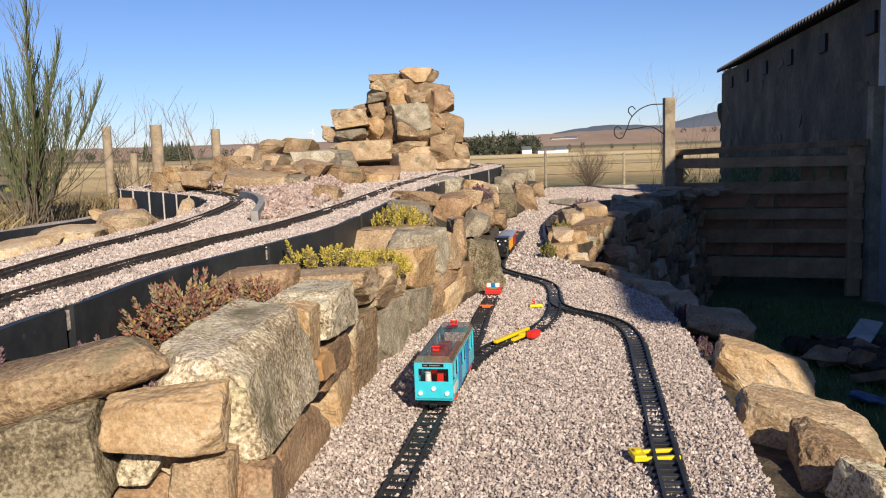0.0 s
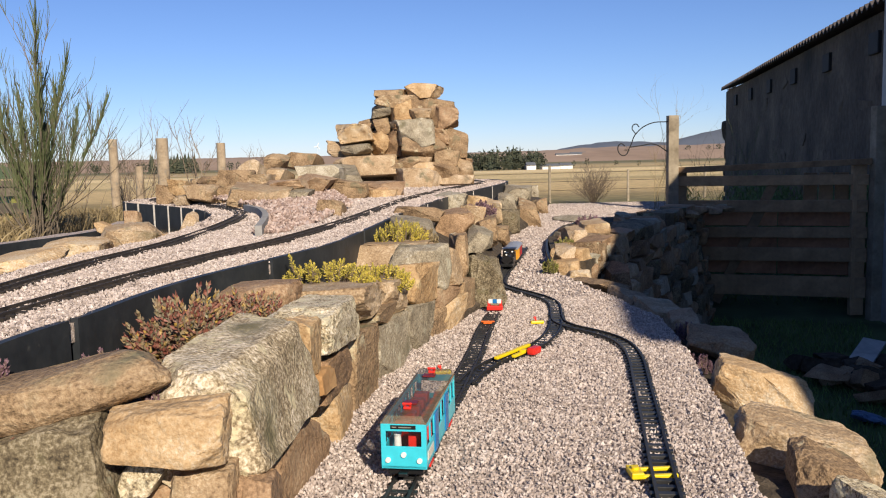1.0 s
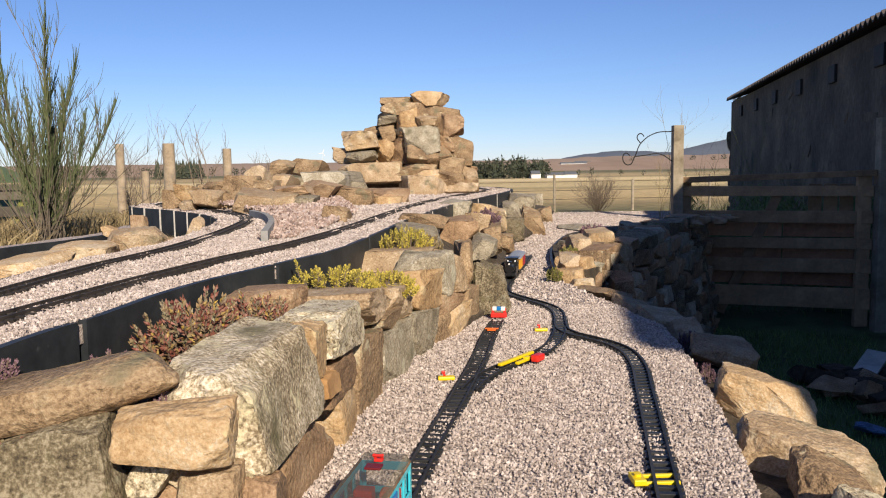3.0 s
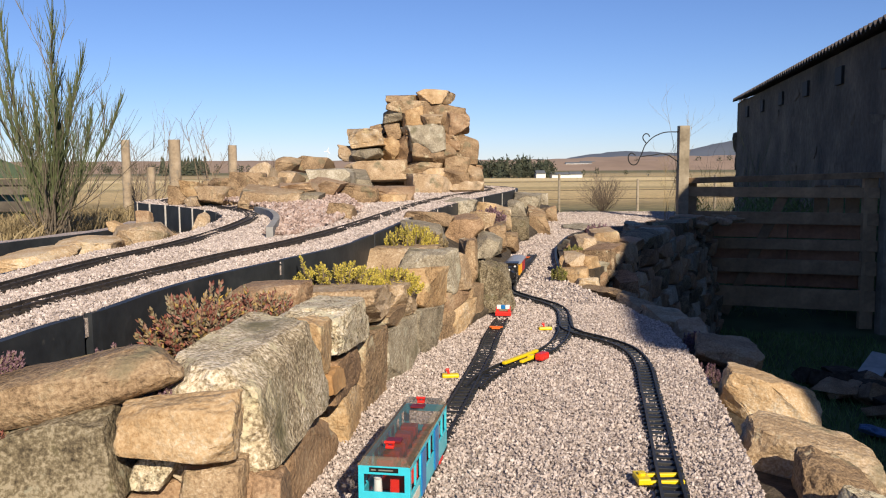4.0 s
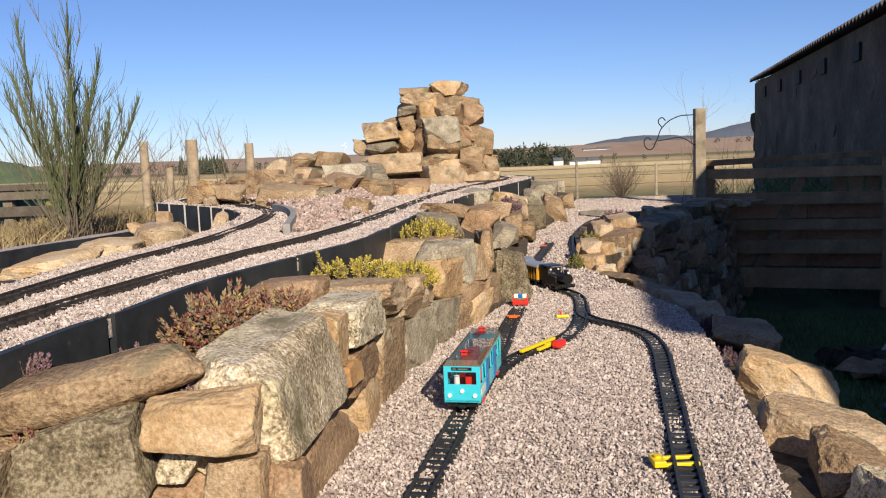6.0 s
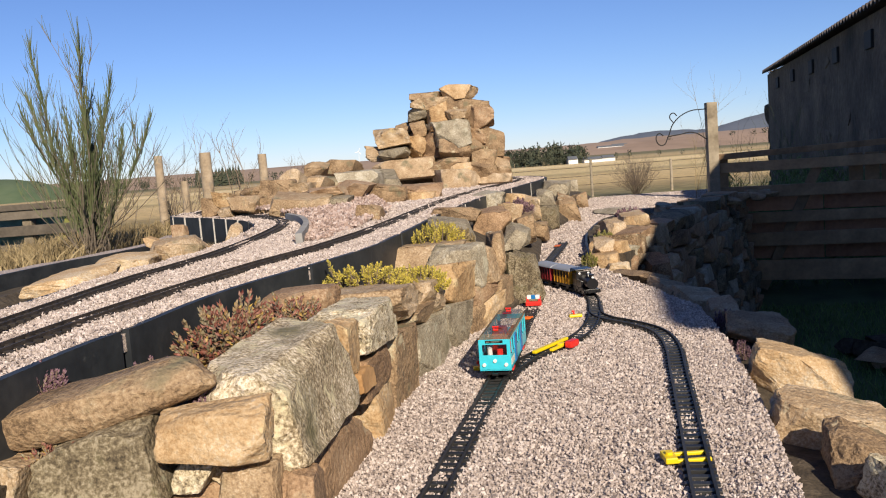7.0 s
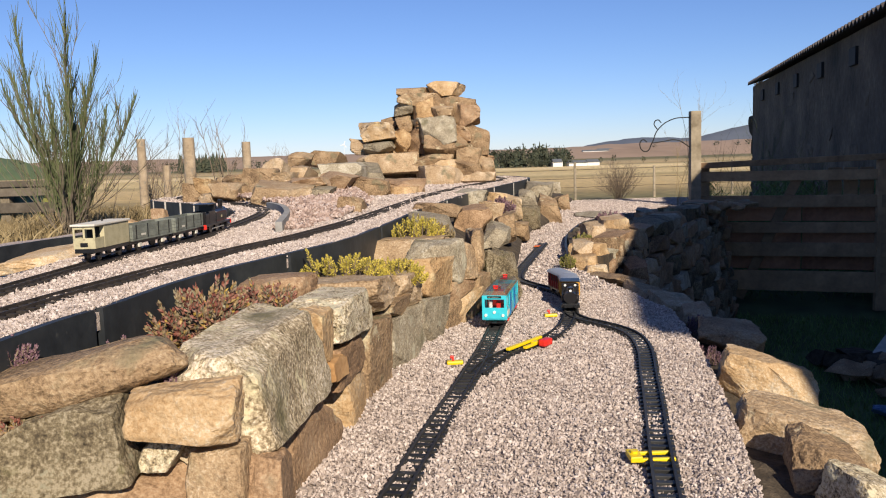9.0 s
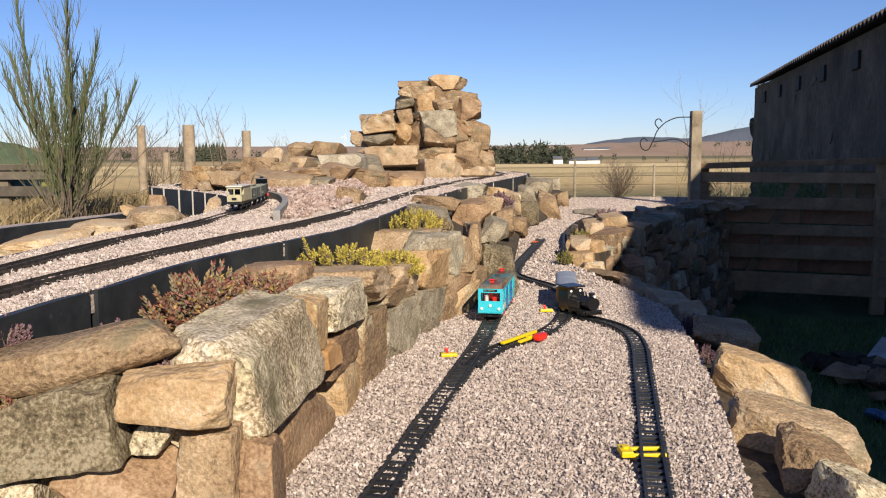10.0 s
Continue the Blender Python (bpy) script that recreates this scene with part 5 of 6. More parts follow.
def build_tram():
    L, W, H, F0 = .30, .072, .072, .018
    t = thing("tram", "turquoise plastic toy tram with smoked clear roof", "toy tram")
    bm = bmesh.new()
    box(bm, (0, 0, F0 + .003), (L, W, .006), .0015)
    win0, win1 = F0 + .036, F0 + .060
    for s in (-1, 1):
        x = s * (L / 2 - .0015)
        box(bm, (x, 0, (F0 + win0) / 2), (.003, W, win0 - F0), .001)
        box(bm, (x, 0, (win1 + F0 + H) / 2), (.003, W, F0 + H - win1), .001)
        for y in (-1, 1):
            box(bm, (x, y * (W / 2 - .004), (win0 + win1) / 2), (.003, .008, win1 - win0 + .002), .001)
        y = s * (W / 2 - .0015)
        box(bm, (0, y, (F0 + win0) / 2 - .002), (L - .006, .003, win0 - F0 - .004), .001)
        box(bm, (0, y, F0 + H - .004), (L - .006, .003, .008), .001)
        for k in range(9):
            box(bm, (-L / 2 + .006 + k * (L - .012) / 8, y, (win0 + F0 + H) / 2 - .003), (.008, .003, F0 + H - win0), .001)
    part("body", bm, TRAM_BLUE, t)
    for s in (-1, 1):
        for k in (-.2, 1.3):
            part("door", bmbox((.045 - .07 * k, s * (W / 2 + .0003), F0 + .034), (.030, .003, .064), .001), DOOR_BLUE, t, "blue folding door")
        part("panel_sign", bmbox((.115, s * (W / 2 + .0005), F0 + .018), (.05, .0012, .014), .0004), VAN_ROOF, t, "pale lettering panel")
        part("window_pane", bmbox((0, s * (W / 2 - .004), (win0 + F0 + H) / 2 - .004), (L - .02, .001, .028)), PANE, t).visible_shadow = False
    bm = bmesh.new()
    r0, r1 = F0 + H, F0 + H + .014
    a = [(-L / 2, -W / 2, r0), (L / 2, -W / 2, r0), (L / 2, W / 2, r0), (-L / 2, W / 2, r0)]
    b = [(-L / 2 + .004, -W / 2 + .007, r1 - .002), (L / 2 - .004, -W / 2 + .007, r1 - .002), (L / 2 - .004, W / 2 - .007, r1 - .002), (-L / 2 + .004, W / 2 - .007, r1 - .002)]
    vs = [bm.verts.new(c) for c in a + b]
    for i in range(4):
        bm.faces.new((vs[i], vs[(i + 1) % 4], vs[4 + (i + 1) % 4], vs[4 + i]))
    bm.faces.new(vs[4:])
    bmesh.ops.solidify(bm, geom=bm.faces[:], thickness=.0014)
    roof = part("roof", bm, TRAM_ROOF, t, "smoked transparent roof")
    roof.visible_shadow = True
    for s in (-1, 1):
        part("roof_rail", bmbox((0, s * (W / 2 - .001), r0 + .001), (L, .0025, .003), .0006), BROWN, t)
        bm = bmbox((s * .085, 0, r1 + .001), (.018, .022, .003), .0008)
        part("roof_vent", bm, MAROON, t)
        x = s * .112
        bm = bmesh.new()
        box(bm, (x, 0, r1 + .001), (.010, .012, .004), .001)
        rod(bm, (x, -.004, r1 + .002), (x + .004, -.006, r1 + .009), .002)
        rod(bm, (x, .004, r1 + .002), (x + .004, .006, r1 + .009), .002)
        rod(bm, (x + .004, -.007, r1 + .008), (x + .004, .007, r1 + .008), .002)
        part("pantograph", bm, RED, t, "red plastic pantograph")
        e = s * L / 2
        for y, z in ((-.025, .014), (.025, .014), (0, .023)):
            part("headlight", bmrod((e - s * .002, y, F0 + z), (e + s * .003, y, F0 + z), .0048, .004, 16), WHITE, t, smooth=40)
        part("front_window", bmbox((e - s * .003, 0, (win0 + win1) / 2), (.001, W - .016, win1 - win0)), PANE, t).visible_shadow = False
        sg = part("destination_board", bmbox((e + s * .0005, 0, F0 + H - .005), (.0012, .040, .0062), .0003), BLACK, t, "dark destination board")
        for y, w in ((-.014, .007), (.003, .020)):
            part("letter_bar", bmbox((e + s * .0013, y * s, F0 + H - .005), (.0006, w, .0017)), WAGON_GREY, sg)
    for x in (-.10, -.06, -.02, .02, .06, .115):
        for y in (-.018, .018):
            if x > .1 and y < 0:
                continue
            part("seat", bmbox((x, y - (.003 if x > .1 else 0), F0 + .028), (.022, .026, .046), .003), RED, t, "red plastic seat")
    bm = bmesh.new()
    rod(bm, (.128, -.014, F0 + .006), (.128, -.014, F0 + .046), .007, .0055, 14)
    bmesh.ops.create_uvsphere(bm, u_segments=14, v_segments=9, radius=.0072, matrix=Matrix.Translation((.128, -.014, F0 + .051)))
    part("figure", bm, WHITE, t, "plain white toy figure", 40)
    part("chassis", bmbox((0, 0, .012), (L * .93, W * .78, .014), .002), BLACK, t)
    wheels(t, (-.10, -.06, .06, .10), .032, .0095, BLACK)
    for s in (-1, 1):
        part("coupling", bmbox((s * (L / 2 + .004), 0, .012), (.016, .014, .005), .001), BLACK, t)
        part("step", bmbox((s * .10, W / 2 - .002, .012), (.03, .004, .006), .001), RED, t)
        part("step", bmbox((s * .10, -W / 2 + .002, .012), (.03, .004, .006), .001), RED, t)
    return t


def build_toy_loco():
    t = thing("toy_locomotive", "small black plastic toy steam locomotive", "toy locomotive")
    part("frame", bmbox((0, 0, .014), (.135, .044, .012), .002), BLACK, t)
    part("boiler", bmrod((-.015, 0, .038), (.055, 0, .038), .0175, None, 20), LOCO_BLACK, t, smooth=40)
    part("smokebox", bmrod((.052, 0, .038), (.066, 0, .038), .019, .0175, 20), LOCO_BLACK, t, smooth=40)
    part("chimney", bmrod((.056, 0, .054), (.056, 0, .069), .006, .0085, 14), LOCO_BLACK, t, smooth=40)
    part("dome", bmrod((.022, 0, .052), (.022, 0, .066), .009, .005, 14), LOCO_BLACK, t, smooth=40)
    for s in (-1, 1):
        part("side_tank", bmbox((.0, s * .0195, .032), (.055, .008, .022), .002), LOCO_BLACK, t)
        part("buffer", bmrod((.066, s * .014, .014), (.076, s * .014, .014), .004, .0048, 10), BLACK, t)
        part("cylinder", bmbox((.048, s * .021, .012), (.022, .008, .012), .002), BLACK, t)
        part("cab_side", bmbox((-.042, s * .0225, .040), (.046, .003, .042), .001), LOCO_BLACK, t)
    part("cab_front", bmbox((-.020, 0, .044), (.003, .046, .050), .001), LOCO_BLACK, t)
    part("cab_back", bmbox((-.064, 0, .034), (.003, .046, .030), .001), LOCO_BLACK, t)
    part("cab_roof", bmbox((-.042, 0, .074), (.056, .054, .004), .0015), BLACK, t)
    part("headlamp", bmrod((.066, 0, .060), (.070, 0, .060), .0035, None, 12), WHITE, t)
    for s in (-1, 1):
        part("cab_window", bmrod((-.0195, s * .014, .062), (-.0175, s * .014, .062), .0035, None, 12), WHITE, t, "round pale cab window")
    part("buffer_beam", bmbox((.066, 0, .015), (.004, .046, .012), .001), BLACK, t)
    wheels(t, (-.045, -.01, .03), .032, .011, BLACK)
    return t


def build_coach(name, label, paint):
    t = thing(name, label, "toy wagon")
    L, W = .105, .050
    part("frame", bmbox((0, 0, .013), (L, W * .9, .008), .001), BLACK, t)
    bm = bmesh.new()
    box(bm, (0, 0, .037), (L - .004, W - .004, .042), .001)
    part("body", bm, paint, t)
    for s in (-1, 1):
        for k in range(6):
            part("pillar", bmbox((-L / 2 + .006 + k * (L - .012) / 5, s * (W / 2 - .001), .037), (.004, .003, .042), .0006), paint, t)
        # black plates on the solid body give the windows their inner shade
        for k in range(5):
            part("window", bmbox((-L / 2 + .0155 + k * (L - .012) / 5, s * (W / 2 - .0022), .045), (.011, .002, .018)), DARK, t, "dark plate painted as shaded window opening")
    bm = bmesh.new()
    n = 10
    top = []
    for x in (-L / 2 - .003, L / 2 + .003):
        row = [bm.verts.new((x, (W / 2 + .003) * math.cos(math.pi * i / n), .058 + .011 * math.sin(math.pi * i / n))) for i in range(n + 1)]
        top.append(row)
        bm.faces.new(row if x > 0 else row[::-1])
    for i in range(n):
        bm.faces.new((top[0][i], top[0][i + 1], top[1][i + 1], top[1][i]))
    bm.faces.new((top[0][0], top[1][0], top[1][n], top[0][n]))
    part("roof", bm, ROOF_GREY, t, "rounded grey roof", 40)
    part("coupling", bmbox((L / 2 + .006, 0, .013), (.014, .008, .004), .001), BLACK, t)
    wheels(t, (-.032, .032), .032, .009, BLACK)
    return t


def build_steam_engine():
    t = thing("model_locomotive", "black model tank engine with red buffer beams", "model locomotive")
    part("footplate", bmbox((0, 0, .030), (.25, .066, .006), .001), LOCO_BLACK, t)
    part("frame", bmbox((0, 0, .020), (.23, .030, .018), .001), LOCO_BLACK, t)
    part("boiler", bmrod((-.02, 0, .060), (.095, 0, .060), .021, None, 20), LOCO_BLACK, t, smooth=40)
    part("smokebox", bmrod((.092, 0, .060), (.118, 0, .060), .024, None, 20), LOCO_BLACK, t, smooth=40)
    part("chimney", bmrod((.106, 0, .080), (.106, 0, .108), .008, .011, 14), LOCO_BLACK, t, smooth=40)
    part("dome", bmrod((.045, 0, .078), (.045, 0, .098), .012, .006, 14), LOCO_BLACK, t, smooth=40)
    part("safety_valve", bmrod((.005, 0, .078), (.005, 0, .094), .005, .006, 10), VAN_BEIGE, t)
    for s in (-1, 1):
        tank = part("side_tank", bmbox((.03, s * .027, .054), (.105, .011, .040), .002), LOCO_BLACK, t)
        for dz in (-.015, .015):
            part("lining", bmbox((.03, s * .0328, .054 + dz), (.092, .0008, .0016)), MAROON, tank)
        part("crest", bmbox((.03, s * .0334, .054), (.012, .0008, .008)), VAN_BEIGE, tank)
        part("cab_side", bmbox((-.060, s * .031, .055), (.060, .003, .048), .001), LOCO_BLACK, t)
        part("coal_bunker", bmbox((-.105, s * .026, .052), (.034, .012, .040), .002), LOCO_BLACK, t)
        for e in (-1, 1):
            part("buffer", bmrod((e * .126, s * .021, .027), (e * .138, s * .021, .027), .005, .0065, 12), LOCO_BLACK, t)
        part("coupling_rod", bmbox((.01, s * .0245, .015), (.12, .002, .004), .0006), VAN_ROOF, t, "steel coupling rod")
        part("cylinder", bmrod((.085, s * .026, .018), (.115, s * .026, .018), .009, None, 12), LOCO_BLACK, t)
    part("cab_front", bmbox((-.031, 0, .066), (.003, .062, .070), .001), LOCO_BLACK, t)
    part("bunker_back", bmbox((-.121, 0, .056), (.003, .064, .048), .001), LOCO_BLACK, t)
    part("cab_roof", bmbox((-.062, 0, .103), (.074, .068, .004), .0015), BLACK, t)
    for e in (-1, 1):
        part("buffer_beam", bmbox((e * .125, 0, .026), (.004, .068, .016), .0008), RED, t, "red buffer beam")
    wheels(t, (-.055, .008, .07), .034, .018, LOCO_BLACK, .004)
    return t


def build_open_wagon():
    t = thing("open_wagon", "grey-green plank-sided open model wagon", "model wagon", group="wagons behind the engine")
    L, W = .205, .066
    part("floor", bmbox((0, 0, .036), (L, W, .006), .001), WAGON_GREY, t)
    for k in range(4):
        z = .0445 + k * .0105
        for s in (-1, 1):
            part("side_plank", bmbox((0, s * (W / 2 - .002), z), (L, .004, .0098), .0008), WAGON_GREY, t)
            part("end_plank", bmbox((s * (L / 2 - .002), 0, z), (.004, W - .009, .0098), .0008), WAGON_GREY, t)
    for s in (-1, 1):
        for x in (-.085, -.028, .028, .085):
            part("strap", bmbox((x, s * (W / 2 + .0007), .060), (.004, .0014, .042), .0004), IRON, t)
        part("number_bar", bmbox((-.05, s * (W / 2 + .0006), .050), (.022, .0008, .006)), VAN_ROOF, t)
        part("sole_bar", bmbox((0, s * .020, .028), (L, .005, .010), .001), BLACK, t)
        for x in (-.06, .06):
            part("axle_box", bmbox((x, s * .0245, .019), (.014, .006, .012), .001), VAN_ROOF, t, "pale axle box")
        for e in (-1, 1):
            part("buffer", bmrod((e * L / 2, s * .021, .028), (e * (L / 2 + .01), s * .021, .028), .004, .006, 10), BLACK, t)
    wheels(t, (-.06, .06), .034, .014, BLACK, .004)
    return t


def build_brake_van():
    t = thing("brake_van", "beige model brake van with pale flat roof", "model wagon")
    L, W = .225, .068
    part("frame", bmbox((0, 0, .032), (L, W * .9, .012), .001), BLACK, t)
    part("cabin", bmbox((.03, 0, .068), (L - .06, W, .062), .001), VAN_BEIGE, t)
    e = -L / 2
    part("end_wall", bmbox((e + .003, 0, .053), (.004, W, .030), .001), VAN_BEIGE, t)
    part("end_header", bmbox((e + .003, 0, .096), (.004, W, .008), .001), VAN_BEIGE, t)
    for s in (-1, 0, 1):
        part("end_pillar", bmbox((e + .003, s * (W / 2 - .003), .078), (.004, .006, .036), .0008), VAN_BEIGE, t)
    for s in (-1, 1):
        part("platform_side", bmbox((e + .03, s * (W / 2 - .002), .053), (.056, .004, .030), .001), VAN_BEIGE, t)
        part("step_board", bmbox((0, s * .030, .016), (L * .8, .008, .003), .0006), BLACK, t)
        for x in (-.065, .065):
            part("axle_box", bmbox((x, s * .0245, .020), (.014, .006, .012), .001), BLACK, t)
    # the cabin is solid here; a black plate paints the doorway's shade
    part("cabin_door", bmbox((-.0535, .0, .070), (.001, .040, .050)), DARK, t, "dark plate painted as shaded open doorway")
    roof = part("roof", bmbox((0, 0, .103), (L + .012, W + .008, .006), .002), VAN_ROOF, t, "pale flat roof")
    part("stove_pipe", bmrod((.03, .012, .104), (.03, .012, .116), .003, None, 10), BLACK, t)
    part("lamp_bracket", bmbox((e - .001, 0, .05), (.004, .022, .010), .0006), BLACK, t)
    wheels(t, (-.065, .065), .034, .014, BLACK, .004)
    return t


# ---- toy track furniture ----
def lever(x, y, z, turn, flip=1, stand=True):
    t = thing("point_lever", "yellow plastic point lever with red handle beside track", "toy lever", pose(x, y, z, 0, 0, turn), "point levers")
    part("base", bmbox((0, 0, .005), (.040, .018, .009), .003), YELLOW, t)
    if stand:
        part("handle", bmrod((-.004, 0, .008), (-.006, 0, .019), .003, .0025, 10), RED, t, "red handle")
        part("knob", bmbox((-.007, 0, .019), (.009, .007, .007), .002), RED, t)
    return t


def build_track_furniture():
    b = thing("buffer_stop", "red toy buffer stop with white and blue block", "buffer stop", pose(.040, 2.735, .0085, 0, 0, 82))
    part("base", bmbox((0, 0, .008), (.022, .052, .014), .002), RED, b)
    for s in (-1, 1):
        part("upright", bmbox((0, s * .019, .018), (.016, .009, .026), .002), RED, b)
    for y, m in ((-.014, WHITE), (0, DOOR_BLUE), (.014, WHITE)):
        part("block", bmbox((-.002, y, .030), (.014, .014, .013), .002), m, b)
    c = thing("track_clip", "orange plastic track clip between rails", "toy clip", pose(.006, 2.52, .0085, 0, 0, 82))
    part("plate", bmbox((0, 0, .003), (.026, .026, .004), .001), ORANGE, c)
    part("tab", bmbox((0, 0, .006), (.012, .040, .003), .001), ORANGE, c)
    c = thing("track_clip", "orange plastic track clip between rails", "toy clip", pose(.262, 4.42, .0085, 0, 0, 74))
    part("plate", bmbox((0, 0, .003), (.05, .026, .004), .001), ORANGE, c)
    lever(.155, 2.53, .002, 5)
    lever(-.130, 1.965, .002, 5)
    k = thing("point_switch", "long yellow plastic switch bar with red end", "toy lever", pose(.050, 2.118, .004, 0, 0, 55.5))
    part("bar", bmbox((0, .002, .012), (.168, .012, .008), .003), YELLOW, k)
    part("arm", bmbox((-.004, -.018, .008), (.060, .010, .007), .002), YELLOW, k)
    part("arm_tip", bmbox((.022, -.017, .011), (.022, .015, .008), .003), YELLOW, k)
    part("end_block", bmbox((.036, -.040, .012), (.040, .022, .018), .005), RED, k)
    u = thing("uncoupler", "yellow plastic ramp clipped under track", "toy ramp", pose(.204, 1.312, .004, 0, 0, 3))
    part("plate", bmbox((-.028, 0, .004), (.020, .040, .010), .002), YELLOW, u)
    part("knob", bmrod((-.028, 0, .009), (-.028, 0, .013), .006, None, 12), YELLOW, u)
    for s in (-1, 1):
        part("prong", bmbox((.008, s * .0155, .002), (.056, .007, .006), .0015), YELLOW, u)


# ---- motion ----
def eased(keys, step=0.25, blur=0.3):
    """Length along a line against time, smoothed, from (seconds, length) pairs."""
    ts, ss = zip(*keys)
    rows = []
    for t in np.arange(0, 10.001, step):
        k = np.linspace(-blur, blur, 9)
        q = np.interp(t + k, ts, ss)
        # keep straight runs straight at the clip's ends
        q = np.where(t + k > ts[-1], ss[-1] + (t + k - ts[-1]) * (ss[-1] - ss[-2]) / (ts[-1] - ts[-2]), q)
        q = np.where(t + k < ts[0], ss[0] + (t + k - ts[0]) * (ss[1] - ss[0]) / (ts[1] - ts[0]), q)
        rows.append((float(t), float(q.mean())))
    return rows


def ride(ob, L, keys, back, base, z, step=0.25, blur=0.3):
    """Key a vehicle whose middle runs back metres behind the given front; base: half its wheelbase."""
    rows = []
    for t, s in eased(keys, step, blur):
        xa, ya, _ = on_line(L, s - back + base)
        xb, yb, _ = on_line(L, s - back - base)
        rows.append((t, pose((xa + xb) / 2, (ya + yb) / 2, z, 0, 0, math.degrees(math.atan2(ya - yb, xa - xb)))))
    walk(ob, rows)


def motions():
    tram_line = TRACK_SIDING[::-1]
    end = (len(TRACK_SIDING) - 1) * .01
    tram_y = [(0, 1.556), (.5, 1.425), (1, 1.288), (1.5, 1.165), (2, 1.05), (2.5, .905), (2.7, .87), (3.1, .845), (3.5, .95), (3.8, 1.065), (4, 1.115), (4.5, 1.229), (5, 1.339), (5.2, 1.385), (6.5, 1.714), (7, 1.84), (7.5, 1.975), (8, 2.11), (8.5, 2.255), (9, 2.365), (9.5, 2.405), (10, 2.36)]
    ride(tram, tram_line, [(t, end - length_at_y(TRACK_SIDING, y)) for t, y in tram_y], .15, .08, .0115, .25, .12)
    loco_y = [(0, 3.50), (.5, 3.60), (1, 3.70), (1.5, 3.76), (2, 3.77), (2.5, 3.73), (3.2, 3.60), (3.8, 3.45), (4.5, 3.27), (5.0, 3.12), (5.2, 3.07), (6.5, 2.88), (7, 2.82), (7.5, 2.76), (8, 2.70), (8.5, 2.63), (9, 2.57), (9.5, 2.475), (10, 2.38)]
    keys = [(t, length_at_y(TRACK_MAIN, y)) for t, y in loco_y]
    ride(toy_loco, TRACK_MAIN, keys, .087, .042, .0115)
    ride(yellow_coach, TRACK_MAIN, keys, .165 + .012 + .06, .036, .0115)
    ride(red_coach, TRACK_MAIN, keys, .165 + .012 + .12 + .013 + .06, .036, .0115)
    keys = [(0, 1.10), (7.1, 1.10), (7.3, 1.22), (8.1, 2.20), (8.5, 2.72), (9.0, 3.34), (9.5, 3.93), (10, 4.44)]
    z = TOP_Z + .0115
    ride(engine, TRACK_INNER, keys, .145, .063, z, .25, .1)
    ride(wagon_one, TRACK_INNER, keys, .29 + .11, .06, z, .25, .1)
    ride(wagon_two, TRACK_INNER, keys, .29 + .225 + .11, .06, z, .25, .1)
    ride(van, TRACK_INNER, keys, .29 + .45 + .092, .05, z, .25, .1)


build_ground()
build_distance()
build_barn()
build_gate()
build_posts()
build_terrace()
build_stones()
build_track_furniture()
tram, toy_loco = build_tram(), build_toy_loco()
yellow_coach = build_coach("yellow_coach", "ochre yellow toy coach with rounded grey roof", WAGON_YELLOW)
red_coach = build_coach("red_coach", "dark red toy coach with rounded grey roof", WAGON_RED)
toy_loco.scale = (1.15, 1.15, 1.05)
yellow_coach.scale = red_coach.scale = (1.15, 1.25, 1.15)
engine, wagon_one, van = build_steam_engine(), build_open_wagon(), build_brake_van()
engine.scale, wagon_one.scale, van.scale = (1.05, .80, .86), (1.0, .76, .84), (.76, .76, .82)
wagon_two = copy_thing(wagon_one, Matrix.Identity(4))


# ---- plants ----
class Growth:
    """Collects thin tapered shoots and small leaves into one mesh."""

    def __init__(self, seed):
        self.v, self.f, self.r = [], [], random.Random(seed)

    def shoot(self, pts, r0, r1):
        n = len(pts)
        i0 = len(self.v)
        for k, p in enumerate(pts):
            r = r0 + (r1 - r0) * k / (n - 1)
            for j in range(3):
                a = 2.1 * j
                self.v.append((p[0] + r * math.cos(a), p[1] + r * math.sin(a), p[2]))
        for k in range(n - 1):
            for j in range(3):
                a, b = i0 + 3 * k + j, i0 + 3 * k + (j + 1) % 3
                self.f.append((a, b, b + 3, a + 3))

    def grow(self, base, way, length, r, bend, up, seg=5):
        """A shoot that wanders and turns upward; returns its points."""
        p, d = Vector(base), Vector(way).normalized()
        pts = [p.copy()]
        for _ in range(seg):
            d = (d + Vector([self.r.gauss(0, bend) for _ in range(3)]) + Vector((0, 0, up))).normalized()
            p = p + d * length / seg
            pts.append(p.copy())
        self.shoot(pts, r, r * .45)
        return pts, d

    def leaf(self, p, d, length, width):
        d = Vector(d).normalized()
        s = d.orthogonal().normalized()
        s.rotate(Matrix.Rotation(self.r.uniform(0, 6.28), 3, d))
        q = d.cross(s) * width * .35
        m = Vector(p) + d * length * .5
        i = len(self.v)
        for c in (Vector(p), m + s * width / 2, Vector(p) + d * length, m - s * width / 2, m + q):
            self.v.append(tuple(c))
        self.f += [(i, i + 1, i + 4), (i + 1, i + 2, i + 4), (i + 2, i + 3, i + 4), (i + 3, i, i + 4)]

    def done(self, name, mat, parent=None, label=""):
        return raw(name, self.v, self.f, mat, parent, label)


